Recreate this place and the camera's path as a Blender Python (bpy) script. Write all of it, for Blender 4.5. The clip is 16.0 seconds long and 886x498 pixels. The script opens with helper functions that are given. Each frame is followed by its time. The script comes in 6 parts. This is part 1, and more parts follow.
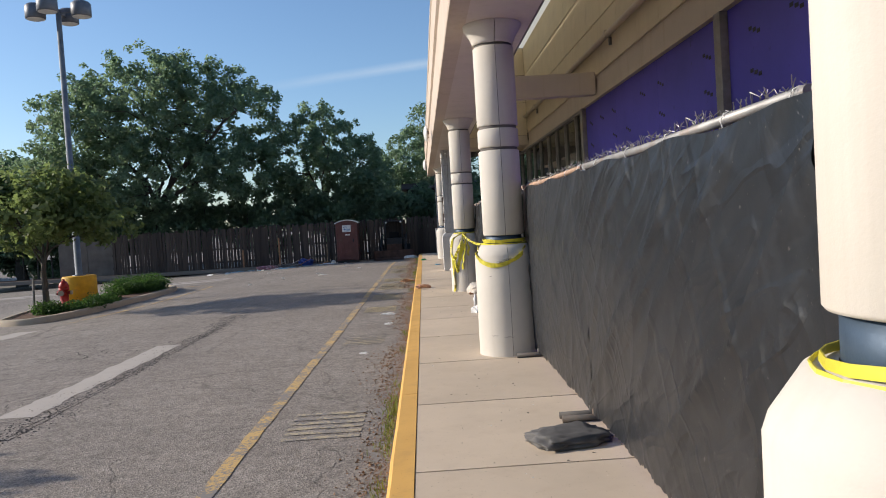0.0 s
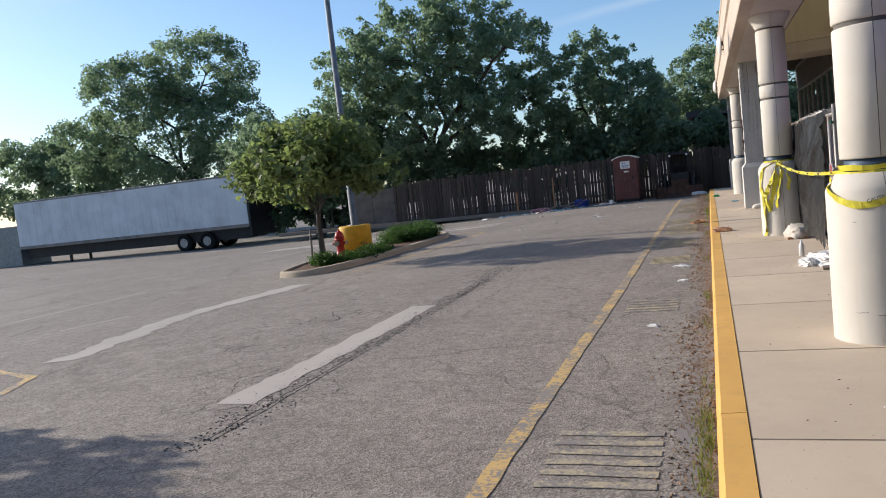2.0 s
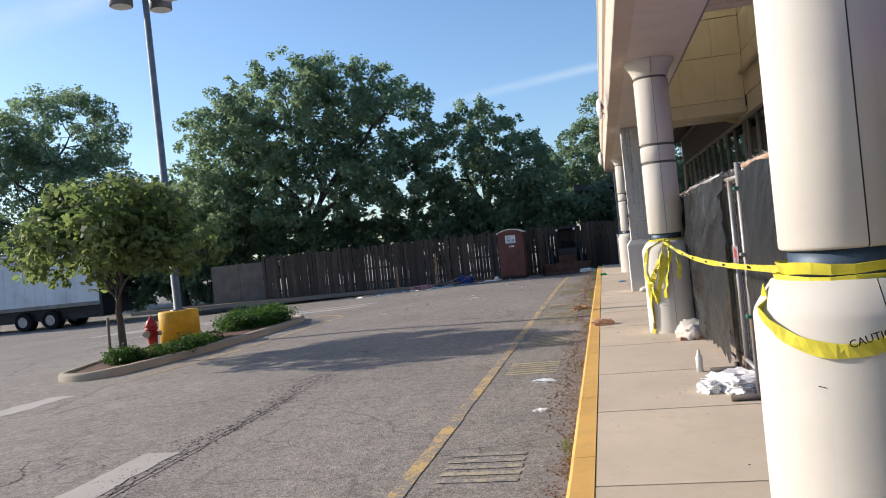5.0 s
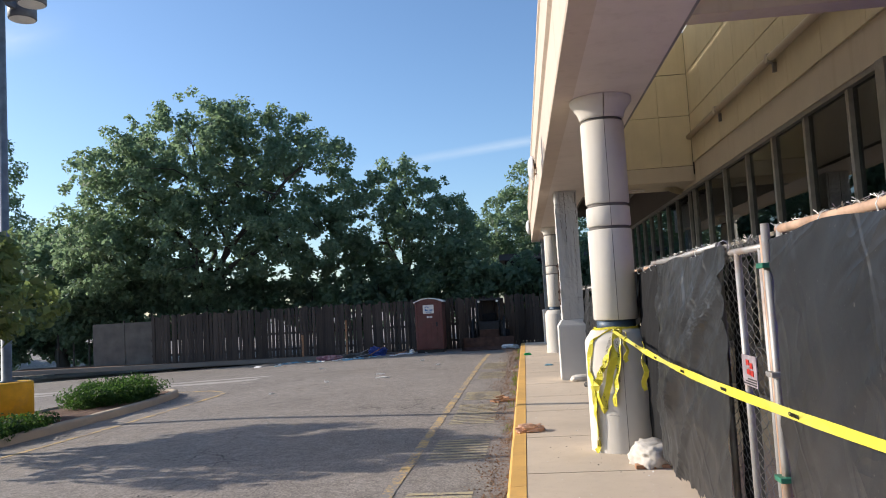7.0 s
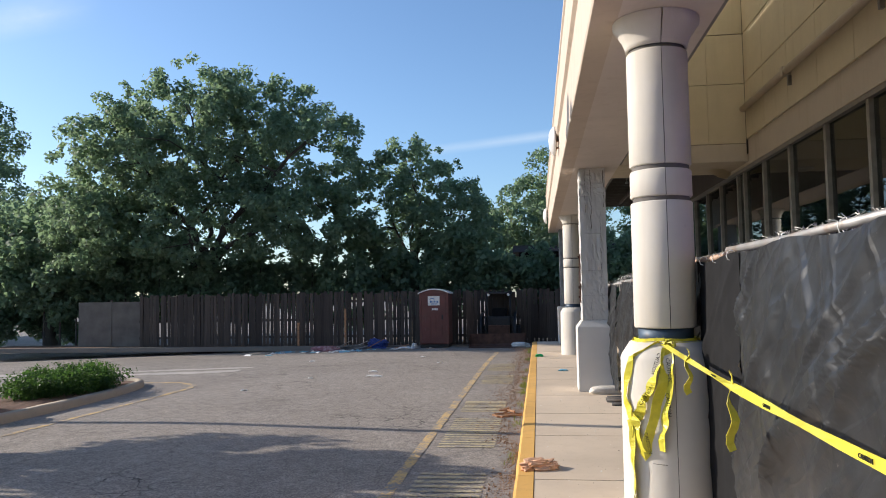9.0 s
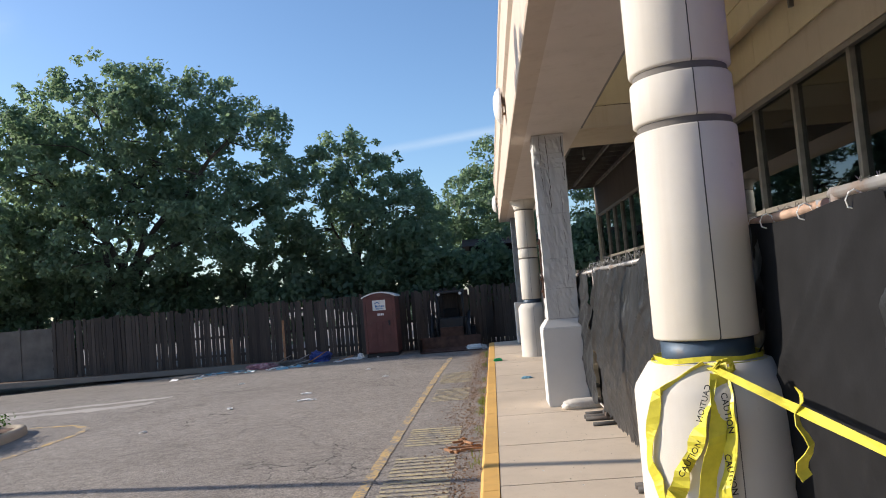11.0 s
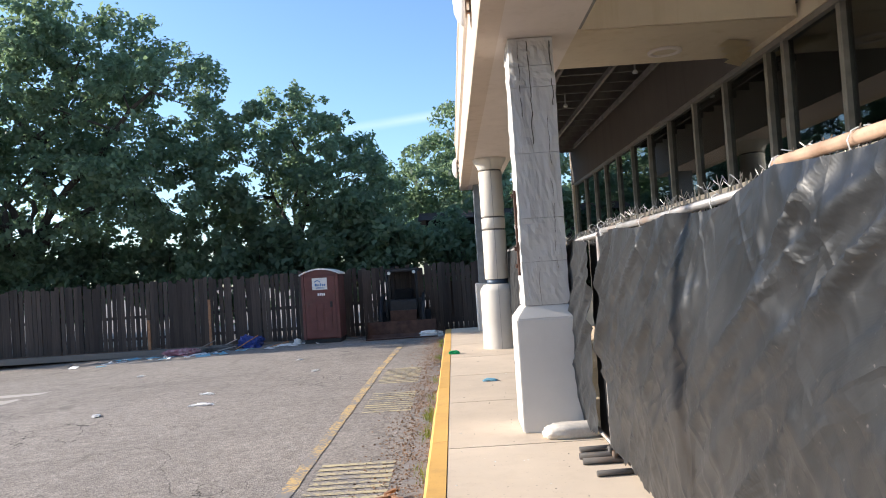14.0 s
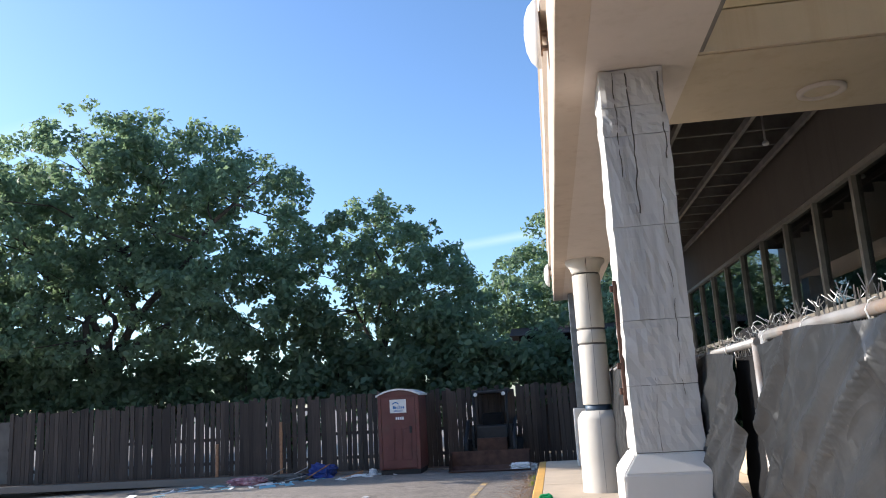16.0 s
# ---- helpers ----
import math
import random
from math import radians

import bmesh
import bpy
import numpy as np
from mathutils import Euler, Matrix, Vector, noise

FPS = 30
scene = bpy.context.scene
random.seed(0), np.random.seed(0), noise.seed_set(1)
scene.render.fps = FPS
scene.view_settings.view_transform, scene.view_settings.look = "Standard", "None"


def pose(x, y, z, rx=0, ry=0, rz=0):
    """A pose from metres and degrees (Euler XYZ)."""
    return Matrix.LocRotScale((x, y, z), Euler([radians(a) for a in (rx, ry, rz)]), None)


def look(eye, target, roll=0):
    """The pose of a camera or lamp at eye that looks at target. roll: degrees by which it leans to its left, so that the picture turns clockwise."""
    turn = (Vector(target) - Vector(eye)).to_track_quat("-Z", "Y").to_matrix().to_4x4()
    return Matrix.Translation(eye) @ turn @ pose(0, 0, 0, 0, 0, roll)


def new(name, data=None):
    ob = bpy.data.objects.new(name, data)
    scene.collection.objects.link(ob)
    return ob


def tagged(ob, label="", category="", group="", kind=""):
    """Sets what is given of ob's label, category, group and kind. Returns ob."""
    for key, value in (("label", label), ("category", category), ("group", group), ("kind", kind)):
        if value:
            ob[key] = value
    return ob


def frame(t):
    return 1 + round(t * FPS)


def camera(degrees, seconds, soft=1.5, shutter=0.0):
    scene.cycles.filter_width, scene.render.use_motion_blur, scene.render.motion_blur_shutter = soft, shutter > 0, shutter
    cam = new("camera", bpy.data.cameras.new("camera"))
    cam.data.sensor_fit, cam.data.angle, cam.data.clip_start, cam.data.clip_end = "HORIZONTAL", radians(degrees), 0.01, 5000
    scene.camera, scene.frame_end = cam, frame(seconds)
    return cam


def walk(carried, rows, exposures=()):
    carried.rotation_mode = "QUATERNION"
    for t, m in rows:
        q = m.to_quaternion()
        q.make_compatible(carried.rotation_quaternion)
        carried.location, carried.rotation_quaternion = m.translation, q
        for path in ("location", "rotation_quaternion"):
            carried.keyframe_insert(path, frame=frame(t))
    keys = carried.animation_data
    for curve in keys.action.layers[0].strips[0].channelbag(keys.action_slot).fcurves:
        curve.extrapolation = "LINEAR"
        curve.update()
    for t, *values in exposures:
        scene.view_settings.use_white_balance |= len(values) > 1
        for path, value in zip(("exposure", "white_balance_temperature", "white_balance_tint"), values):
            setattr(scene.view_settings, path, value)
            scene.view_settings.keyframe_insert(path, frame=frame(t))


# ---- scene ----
cam = camera(60.7, 16.0, soft=1.0)
PATH = [
    (0, (0.335, -0.021, 1.635), (0.387, 1.976, 1.560), -3.5),
    (0.5, (0.252, 0.542, 1.631), (0.180, 2.540, 1.589), -4.2),
    (1, (0.255, 1.089, 1.559), (0.040, 3.075, 1.462), -5.2),
    (1.5, (0.160, 1.665, 1.556), (-0.347, 3.593, 1.387), -6.1),
    (2, (0.099, 2.175, 1.586), (-0.573, 4.052, 1.416), -6.4),
    (2.5, (0.199, 2.714, 1.598), (-0.413, 4.612, 1.448), -5.4),
    (3, (0.276, 3.252, 1.559), (-0.011, 5.224, 1.384), -5.9),
    (3.5, (0.409, 3.768, 1.538), (0.249, 5.755, 1.377), -7.3),
    (4, (0.450, 4.335, 1.569), (0.162, 6.313, 1.501), -5.7),
    (4.2, (0.434, 4.558, 1.573), (0.093, 6.528, 1.528), -5.2),
    (6.3, (0.320, 7.115, 1.601), (-0.120, 9.066, 1.626), -6.3),
    (6.5, (0.287, 7.388, 1.595), (-0.081, 9.353, 1.665), -5.3),
    (7, (0.293, 8.023, 1.695), (0.092, 10.008, 1.840), -3.3),
    (7.5, (0.340, 8.646, 1.726), (0.179, 10.630, 1.920), -1.0),
    (8, (0.287, 9.184, 1.727), (0.120, 11.166, 1.938), 0.4),
    (8.2, (0.293, 9.378, 1.700), (0.082, 11.358, 1.882), 0.2),
    (10.3, (0.239, 11.714, 1.694), (0.034, 13.700, 1.794), -2.7),
    (10.5, (0.224, 11.943, 1.734), (0.046, 13.932, 1.830), -3.5),
    (11, (0.295, 12.557, 1.723), (0.180, 14.550, 1.841), -4.8),
    (11.5, (0.234, 13.015, 1.690), (0.160, 15.003, 1.889), -4.4),
    (12, (0.294, 13.614, 1.709), (0.262, 15.600, 1.940), -5.0),
    (12.5, (0.356, 14.159, 1.704), (0.287, 16.147, 1.908), -5.0),
    (13, (0.312, 14.663, 1.697), (0.258, 16.657, 1.850), -5.5),
    (13.5, (0.409, 15.202, 1.659), (0.389, 17.201, 1.741), -5.6),
    (14, (0.372, 15.752, 1.624), (0.354, 17.751, 1.686), -3.7),
    (14.5, (0.442, 16.238, 1.599), (0.388, 18.231, 1.766), -2.5),
    (15, (0.521, 16.804, 1.647), (0.352, 18.783, 1.887), -2.0),
    (15.5, (0.533, 17.313, 1.654), (0.352, 19.284, 1.943), -2.6),
    (16, (0.561, 17.846, 1.658), (0.303, 19.791, 2.045), -3.2),
]
walk(cam, [(t, look(eye, target, roll)) for t, eye, target, roll in PATH], [(0.0, 0.46, 6350, 10), (0.9, 0.74, 6300, 10), (2.0, 0.55, 6300, 10), (2.6, 0.55, 6300, 10), (3.5, 0.72, 6300, 10), (4.0, 0.70, 6300, 10), (8.0, 0.74, 6280, 10), (11.5, 0.74, 6280, 10), (12.5, 0.68, 6280, 10), (13.0, 0.84, 6290, 10), (13.5, 1.22, 6300, 10), (15.0, 1.28, 6000, 10), (16.0, 1.20, 6000, 10)])

# ---- world and sun ----
SUN_ELEV, SUN_AZ = radians(23.5), radians(-80.7)  # azimuth from +y towards +x
sun_from = Vector((math.sin(SUN_AZ) * math.cos(SUN_ELEV), math.cos(SUN_AZ) * math.cos(SUN_ELEV), math.sin(SUN_ELEV)))
world = bpy.data.worlds.new("world")
scene.world = world
world.use_nodes = True
wn = world.node_tree.nodes
sky = wn.new("ShaderNodeTexSky")
sky.sky_type = "NISHITA"
sky.sun_disc = False
sky.sun_elevation, sky.sun_rotation = SUN_ELEV, SUN_AZ
sky.air_density, sky.dust_density, sky.ozone_density = 1.0, 0.7, 4.0
wn["Background"].inputs["Strength"].default_value = 0.112
world.node_tree.links.new(sky.outputs[0], wn["Background"].inputs["Color"])
sun_data = bpy.data.lights.new("sun", "SUN")
sun_data.energy, sun_data.angle, sun_data.color = 3.6, radians(0.53), (1.0, 0.88, 0.74)
sun = new("sun", sun_data)
sun.matrix_world = look(sun_from * 60, (0, 0, 0))


# ---- materials ----
def material(name):
    m = bpy.data.materials.new(name)
    m.use_nodes = True
    n, l = m.node_tree.nodes, m.node_tree.links
    return m, n, l, n["Principled BSDF"]


def coords(n, l, scale=1.0, space="Object", stretch=(1, 1, 1)):
    tc = n.new("ShaderNodeTexCoord")
    mp = n.new("ShaderNodeMapping")
    mp.inputs["Scale"].default_value = (scale * stretch[0], scale * stretch[1], scale * stretch[2])
    if space == "World":
        g = n.new("ShaderNodeNewGeometry")
        l.new(g.outputs["Position"], mp.inputs["Vector"])
    else:
        l.new(tc.outputs[space], mp.inputs["Vector"])
    return mp.outputs[0]


def noise_tex(n, l, vec, scale, detail=4.0, rough=0.55, distortion=0.0):
    t = n.new("ShaderNodeTexNoise")
    t.inputs["Scale"].default_value, t.inputs["Detail"].default_value = scale, detail
    t.inputs["Roughness"].default_value, t.inputs["Distortion"].default_value = rough, distortion
    l.new(vec, t.inputs["Vector"])
    return t.outputs["Fac"]


def ramp(n, l, fac, stops):
    r = n.new("ShaderNodeValToRGB")
    while len(r.color_ramp.elements) < len(stops):
        r.color_ramp.elements.new(0.5)
    for e, (p, c) in zip(r.color_ramp.elements, stops):
        e.position = p
        e.color = (*c, 1) if len(c) == 3 else c
    l.new(fac, r.inputs["Fac"])
    return r.outputs["Color"]


def mixed(n, l, fac, a, b, mode="MIX"):
    m = n.new("ShaderNodeMix")
    m.data_type, m.blend_type = "RGBA", mode
    for sock, v in ((m.inputs["Factor"], fac), (m.inputs["A"], a), (m.inputs["B"], b)):
        if hasattr(v, "is_output"):
            l.new(v, sock)
        elif isinstance(v, (int, float)):
            sock.default_value = v
        else:
            sock.default_value = (*v, 1)
    return m.outputs["Result"]


def bump(n, l, height, strength, distance, bsdf, chain=None):
    b = n.new("ShaderNodeBump")
    b.inputs["Strength"].default_value, b.inputs["Distance"].default_value = strength, distance
    l.new(height, b.inputs["Height"])
    if chain is not None:
        l.new(chain, b.inputs["Normal"])
    l.new(b.outputs[0], bsdf.inputs["Normal"])
    return b.outputs[0]


def simple(name, base, rough=0.6, metal=0.0, var=0.25, scale=6.0, fine=60.0, bump_d=0.002, dirt=None, space="Object", spec=0.4):
    """A painted, cast or moulded surface with wear at two scales."""
    m, n, l, p = material(name)
    v = coords(n, l, 1.0, space)
    big, small = noise_tex(n, l, v, scale, 5), noise_tex(n, l, v, fine, 3)
    lo = tuple(c * (1 - var) for c in base)
    hi = tuple(min(1, c * (1 + var * 0.6)) for c in base)
    col = ramp(n, l, big, [(0.3, lo), (0.7, hi)])
    if dirt is not None:
        d = ramp(n, l, noise_tex(n, l, v, scale * 0.55, 6, 0.7), [(0.5, (0, 0, 0)), (0.75, (1, 1, 1))])
        col = mixed(n, l, d, col, dirt)
    l.new(col, p.inputs["Base Color"])
    p.inputs["Roughness"].default_value, p.inputs["Metallic"].default_value = rough, metal
    p.inputs["Specular IOR Level"].default_value = spec
    bump(n, l, small, 0.35, bump_d, p)
    return m


def asphalt():
    m, n, l, p = material("asphalt")
    v = coords(n, l, 1.0, "World")
    grit = n.new("ShaderNodeTexVoronoi")
    grit.inputs["Scale"].default_value = 75
    l.new(v, grit.inputs["Vector"])
    fine, mid, big = noise_tex(n, l, v, 38, 3, 0.7), noise_tex(n, l, v, 1.6, 6, 0.65), noise_tex(n, l, v, 0.16, 5, 0.6, 0.4)
    col = ramp(n, l, big, [(0.32, (0.205, 0.186, 0.168)), (0.68, (0.285, 0.258, 0.232))])
    col = mixed(n, l, ramp(n, l, mid, [(0.35, (0, 0, 0)), (0.72, (0.55, 0.55, 0.55))]), col, (0.335, 0.302, 0.27))
    patchy = noise_tex(n, l, v, 7.5, 5, 0.75)
    col = mixed(n, l, 0.6, col, ramp(n, l, patchy, [(0.28, (0.55, 0.54, 0.53)), (0.72, (1.4, 1.39, 1.37))]), "MULTIPLY")
    col = mixed(n, l, 0.85, col, ramp(n, l, grit.outputs["Color"], [(0.0, (0.40, 0.40, 0.40)), (1.0, (1.6, 1.58, 1.55))]), "MULTIPLY")
    # alligator cracks, in patches
    warp = n.new("ShaderNodeVectorMath")
    warp.operation = "MULTIPLY_ADD"
    wcol = n.new("ShaderNodeTexNoise")
    wcol.inputs["Scale"].default_value, wcol.inputs["Detail"].default_value = 2.2, 5
    l.new(v, wcol.inputs["Vector"])
    l.new(wcol.outputs["Color"], warp.inputs[0])
    warp.inputs[1].default_value = (0.55, 0.55, 0.0)
    l.new(v, warp.inputs[2])
    cracks = []
    for scale, width in ((0.42, 0.006), (2.6, 0.022)):
        c = n.new("ShaderNodeTexVoronoi")
        c.feature = "DISTANCE_TO_EDGE"
        c.inputs["Scale"].default_value = scale
        l.new(warp.outputs[0], c.inputs["Vector"])
        cracks.append(ramp(n, l, c.outputs["Distance"], [(0.0, (1, 1, 1)), (width, (0, 0, 0))]))
    where = ramp(n, l, noise_tex(n, l, v, 0.33, 3, 0.5), [(0.55, (0, 0, 0)), (0.64, (1, 1, 1))])
    both = mixed(n, l, 1.0, mixed(n, l, 0.8, cracks[0], (0.2, 0.2, 0.2), "MULTIPLY"), mixed(n, l, 1.0, cracks[1], where, "MULTIPLY"), "ADD")
    col = mixed(n, l, both, col, (0.035, 0.032, 0.03))
    stain = ramp(n, l, noise_tex(n, l, v, 0.9, 4, 0.5, 0.8), [(0.66, (0, 0, 0)), (0.76, (0.55, 0.55, 0.55))])
    col = mixed(n, l, stain, col, (0.06, 0.057, 0.055))
    l.new(col, p.inputs["Base Color"])
    p.inputs["Roughness"].default_value = 0.9
    p.inputs["Specular IOR Level"].default_value = 0.25
    b1 = bump(n, l, grit.outputs["Distance"], 0.6, 0.006, p)
    inv = n.new("ShaderNodeInvert")
    l.new(both, inv.inputs["Color"])
    bump(n, l, inv.outputs[0], 0.7, 0.01, p, bump(n, l, fine, 0.4, 0.006, p, b1))
    return m


def worn_paint(name, base, amount=0.5):
    """Road paint worn through to the asphalt."""
    m, n, l, p = material(name)
    v = coords(n, l, 1.0, "World")
    a, b = noise_tex(n, l, v, 30, 4, 0.7), noise_tex(n, l, v, 2.4, 6, 0.75)
    add = n.new("ShaderNodeMath")
    add.operation = "ADD"
    l.new(a, add.inputs[0])
    l.new(b, add.inputs[1])
    r = n.new("ShaderNodeValToRGB")
    r.color_ramp.elements[0].position, r.color_ramp.elements[1].position = amount, amount + 0.07
    half = n.new("ShaderNodeMath")
    half.operation = "MULTIPLY"
    half.inputs[1].default_value = 0.5
    l.new(add.outputs[0], half.inputs[0])
    l.new(half.outputs[0], r.inputs["Fac"])
    col = mixed(n, l, r.outputs["Color"], base, (0.23, 0.213, 0.2))
    l.new(col, p.inputs["Base Color"])
    p.inputs["Roughness"].default_value = 0.85
    bump(n, l, a, 0.5, 0.004, p)
    return m


def concrete(name, base, dirt, space="World", joints=0.35):
    m, n, l, p = material(name)
    v = coords(n, l, 1.0, space)
    fine, mid, big = noise_tex(n, l, v, 120, 3, 0.6), noise_tex(n, l, v, 5, 6, 0.65), noise_tex(n, l, v, 0.7, 5, 0.6)
    col = ramp(n, l, big, [(0.3, tuple(c * 0.86 for c in base)), (0.7, tuple(c * 1.06 for c in base))])
    col = mixed(n, l, ramp(n, l, mid, [(0.5, (0, 0, 0)), (0.8, (joints, joints, joints))]), col, dirt)
    speck = ramp(n, l, noise_tex(n, l, v, 55, 2, 0.5), [(0.68, (0, 0, 0)), (0.73, (0.6, 0.6, 0.6))])
    col = mixed(n, l, speck, col, tuple(c * 0.45 for c in base))
    info = n.new("ShaderNodeObjectInfo")
    tone = ramp(n, l, info.outputs["Random"], [(0.0, (0.93, 0.92, 0.91)), (1.0, (1.04, 1.03, 1.02))])
    col = mixed(n, l, 1.0, col, tone, "MULTIPLY")
    l.new(col, p.inputs["Base Color"])
    p.inputs["Roughness"].default_value = 0.88
    p.inputs["Specular IOR Level"].default_value = 0.25
    bump(n, l, fine, 0.3, 0.002, p)
    return m


def stucco(name, base, streak, amount=0.5):
    """Painted render with rain streaks."""
    m, n, l, p = material(name)
    v = coords(n, l, 1.0, "World")
    vs = coords(n, l, 1.0, "World", (5.0, 5.0, 0.35))
    fine, mid = noise_tex(n, l, v, 140, 3, 0.6), noise_tex(n, l, v, 2.0, 6, 0.65)
    col = ramp(n, l, mid, [(0.3, tuple(c * 0.9 for c in base)), (0.7, base)])
    s = ramp(n, l, noise_tex(n, l, vs, 1.1, 5, 0.65), [(0.52, (0, 0, 0)), (0.8, (amount, amount, amount))])
    col = mixed(n, l, s, col, streak)
    chips = ramp(n, l, noise_tex(n, l, v, 9, 3, 0.55), [(0.76, (0, 0, 0)), (0.84, (0.22, 0.22, 0.22))])
    col = mixed(n, l, chips, col, tuple(c * 0.7 for c in streak))
    l.new(col, p.inputs["Base Color"])
    p.inputs["Roughness"].default_value = 0.8
    p.inputs["Specular IOR Level"].default_value = 0.3
    bump(n, l, mid, 0.2, 0.01, p, bump(n, l, fine, 0.35, 0.0015, p))
    return m


def leafy(name, dark, light, through_col, space="Object"):
    m, n, l, p = material(name)
    g = n.new("ShaderNodeNewGeometry")
    v = coords(n, l, 1.0, "World")
    big = noise_tex(n, l, v, 0.5, 3)
    tone = n.new("ShaderNodeMath")
    tone.operation = "MULTIPLY_ADD"
    tone.inputs[1].default_value = 0.6
    l.new(g.outputs["Random Per Island"], tone.inputs[0])
    sub = n.new("ShaderNodeMath")
    sub.operation = "MULTIPLY"
    sub.inputs[1].default_value = 0.5
    l.new(big, sub.inputs[0])
    l.new(sub.outputs[0], tone.inputs[2])
    col = ramp(n, l, tone.outputs[0], [(0.15, dark), (0.8, light)])
    l.new(col, p.inputs["Base Color"])
    p.inputs["Roughness"].default_value = 0.55
    p.inputs["Specular IOR Level"].default_value = 0.35
    tr = n.new("ShaderNodeBsdfTranslucent")
    tcol = mixed(n, l, 0.5, col, through_col)
    l.new(tcol, tr.inputs["Color"])
    mix = n.new("ShaderNodeMixShader")
    mix.inputs[0].default_value = 0.56
    l.new(p.outputs[0], mix.inputs[1])
    l.new(tr.outputs[0], mix.inputs[2])
    l.new(mix.outputs[0], n["Material Output"].inputs["Surface"])
    return m


def bark(name, base):
    m, n, l, p = material(name)
    v = coords(n, l, 1.0, "World", (9, 9, 1.6))
    f = noise_tex(n, l, v, 1.6, 6, 0.7)
    l.new(ramp(n, l, f, [(0.3, tuple(c * 0.5 for c in base)), (0.7, base)]), p.inputs["Base Color"])
    p.inputs["Roughness"].default_value = 0.9
    bump(n, l, f, 0.8, 0.02, p)
    return m


def wood_fence_mat():
    m, n, l, p = material("weathered_board")
    v = coords(n, l, 1.0, "World", (26, 26, 1.2))
    f = noise_tex(n, l, v, 1.0, 6, 0.65)
    info = n.new("ShaderNodeObjectInfo")
    tone = ramp(n, l, info.outputs["Random"], [(0.0, (0.55, 0.5, 0.47)), (1.0, (1.3, 1.2, 1.12))])
    col = mixed(n, l, 1.0, ramp(n, l, f, [(0.3, (0.042, 0.034, 0.030)), (0.7, (0.088, 0.072, 0.062))]), tone, "MULTIPLY")
    l.new(col, p.inputs["Base Color"])
    p.inputs["Roughness"].default_value = 0.85
    bump(n, l, f, 0.5, 0.004, p)
    return m


def fabric(name="screen_fabric", lo=(0.010, 0.0115, 0.014), hi=(0.026, 0.028, 0.032)):
    """Black woven privacy screen, dusty."""
    m, n, l, p = material(name)
    v = coords(n, l, 1.0, "World")
    wave = n.new("ShaderNodeTexWave")
    wave.bands_direction = "Z"
    wave.inputs["Scale"].default_value = 90
    wave.inputs["Distortion"].default_value = 0.6
    l.new(v, wave.inputs["Vector"])
    dust = noise_tex(n, l, v, 1.7, 6, 0.65, 0.5)
    speck = ramp(n, l, noise_tex(n, l, v, 46, 2, 0.5), [(0.71, (0, 0, 0)), (0.75, (1, 1, 1))])
    col = ramp(n, l, dust, [(0.35, lo), (0.72, hi)])
    col = mixed(n, l, speck, col, (0.12, 0.11, 0.105))
    l.new(col, p.inputs["Base Color"])
    p.inputs["Roughness"].default_value = 0.40
    p.inputs["Specular IOR Level"].default_value = 0.65
    chain = bump(n, l, noise_tex(n, l, v, 7, 4, 0.6, 0.8), 0.15, 0.008, p)
    for sc, dist, turn, st in ((1.5, 0.05, 38, 0.22), (2.6, 0.03, -28, 0.2), (4.5, 0.02, 62, 0.25)):
        vd = coords(n, l, 1.0, "World", (1.0, 1.0, st))
        vd.node.vector_type = "TEXTURE"
        vd.node.inputs["Rotation"].default_value = (radians(turn), 0, 0)
        vd.node.inputs["Scale"].default_value = (1.0, 1.0, 1.0 / st)
        ridge = ramp(n, l, noise_tex(n, l, vd, sc, 2, 0.5, 0.25), [(0.45, (0, 0, 0)), (0.5, (1, 1, 1)), (0.56, (0, 0, 0))])
        chain = bump(n, l, ridge, 0.22, dist * 0.8, p, chain)
    bump(n, l, wave.outputs["Fac"], 0.12, 0.001, p, chain)
    tr = n.new("ShaderNodeBsdfTranslucent")
    tr.inputs["Color"].default_value = (0.05, 0.05, 0.05, 1)
    mix = n.new("ShaderNodeMixShader")
    mix.inputs[0].default_value = 0.12
    l.new(p.outputs[0], mix.inputs[1])
    l.new(tr.outputs[0], mix.inputs[2])
    l.new(mix.outputs[0], n["Material Output"].inputs["Surface"])
    return m


def glass(name, tint=(0.42, 0.47, 0.46)):
    m, n, l, p = material(name)
    t = n.new("ShaderNodeBsdfTransparent")
    t.inputs["Color"].default_value = (*tint, 1)
    g = n.new("ShaderNodeBsdfGlossy")
    g.inputs["Roughness"].default_value = 0.02
    g.inputs["Color"].default_value = (0.9, 0.95, 0.95, 1)
    fr = n.new("ShaderNodeFresnel")
    fr.inputs["IOR"].default_value = 1.85
    v = coords(n, l, 1.0, "World")
    b = n.new("ShaderNodeBump")
    b.inputs["Strength"].default_value, b.inputs["Distance"].default_value = 0.06, 0.02
    l.new(noise_tex(n, l, v, 0.9, 2), b.inputs["Height"])
    l.new(b.outputs[0], g.inputs["Normal"])
    mix = n.new("ShaderNodeMixShader")
    l.new(fr.outputs[0], mix.inputs[0])
    l.new(t.outputs[0], mix.inputs[1])
    l.new(g.outputs[0], mix.inputs[2])
    l.new(mix.outputs[0], n["Material Output"].inputs["Surface"])
    return m


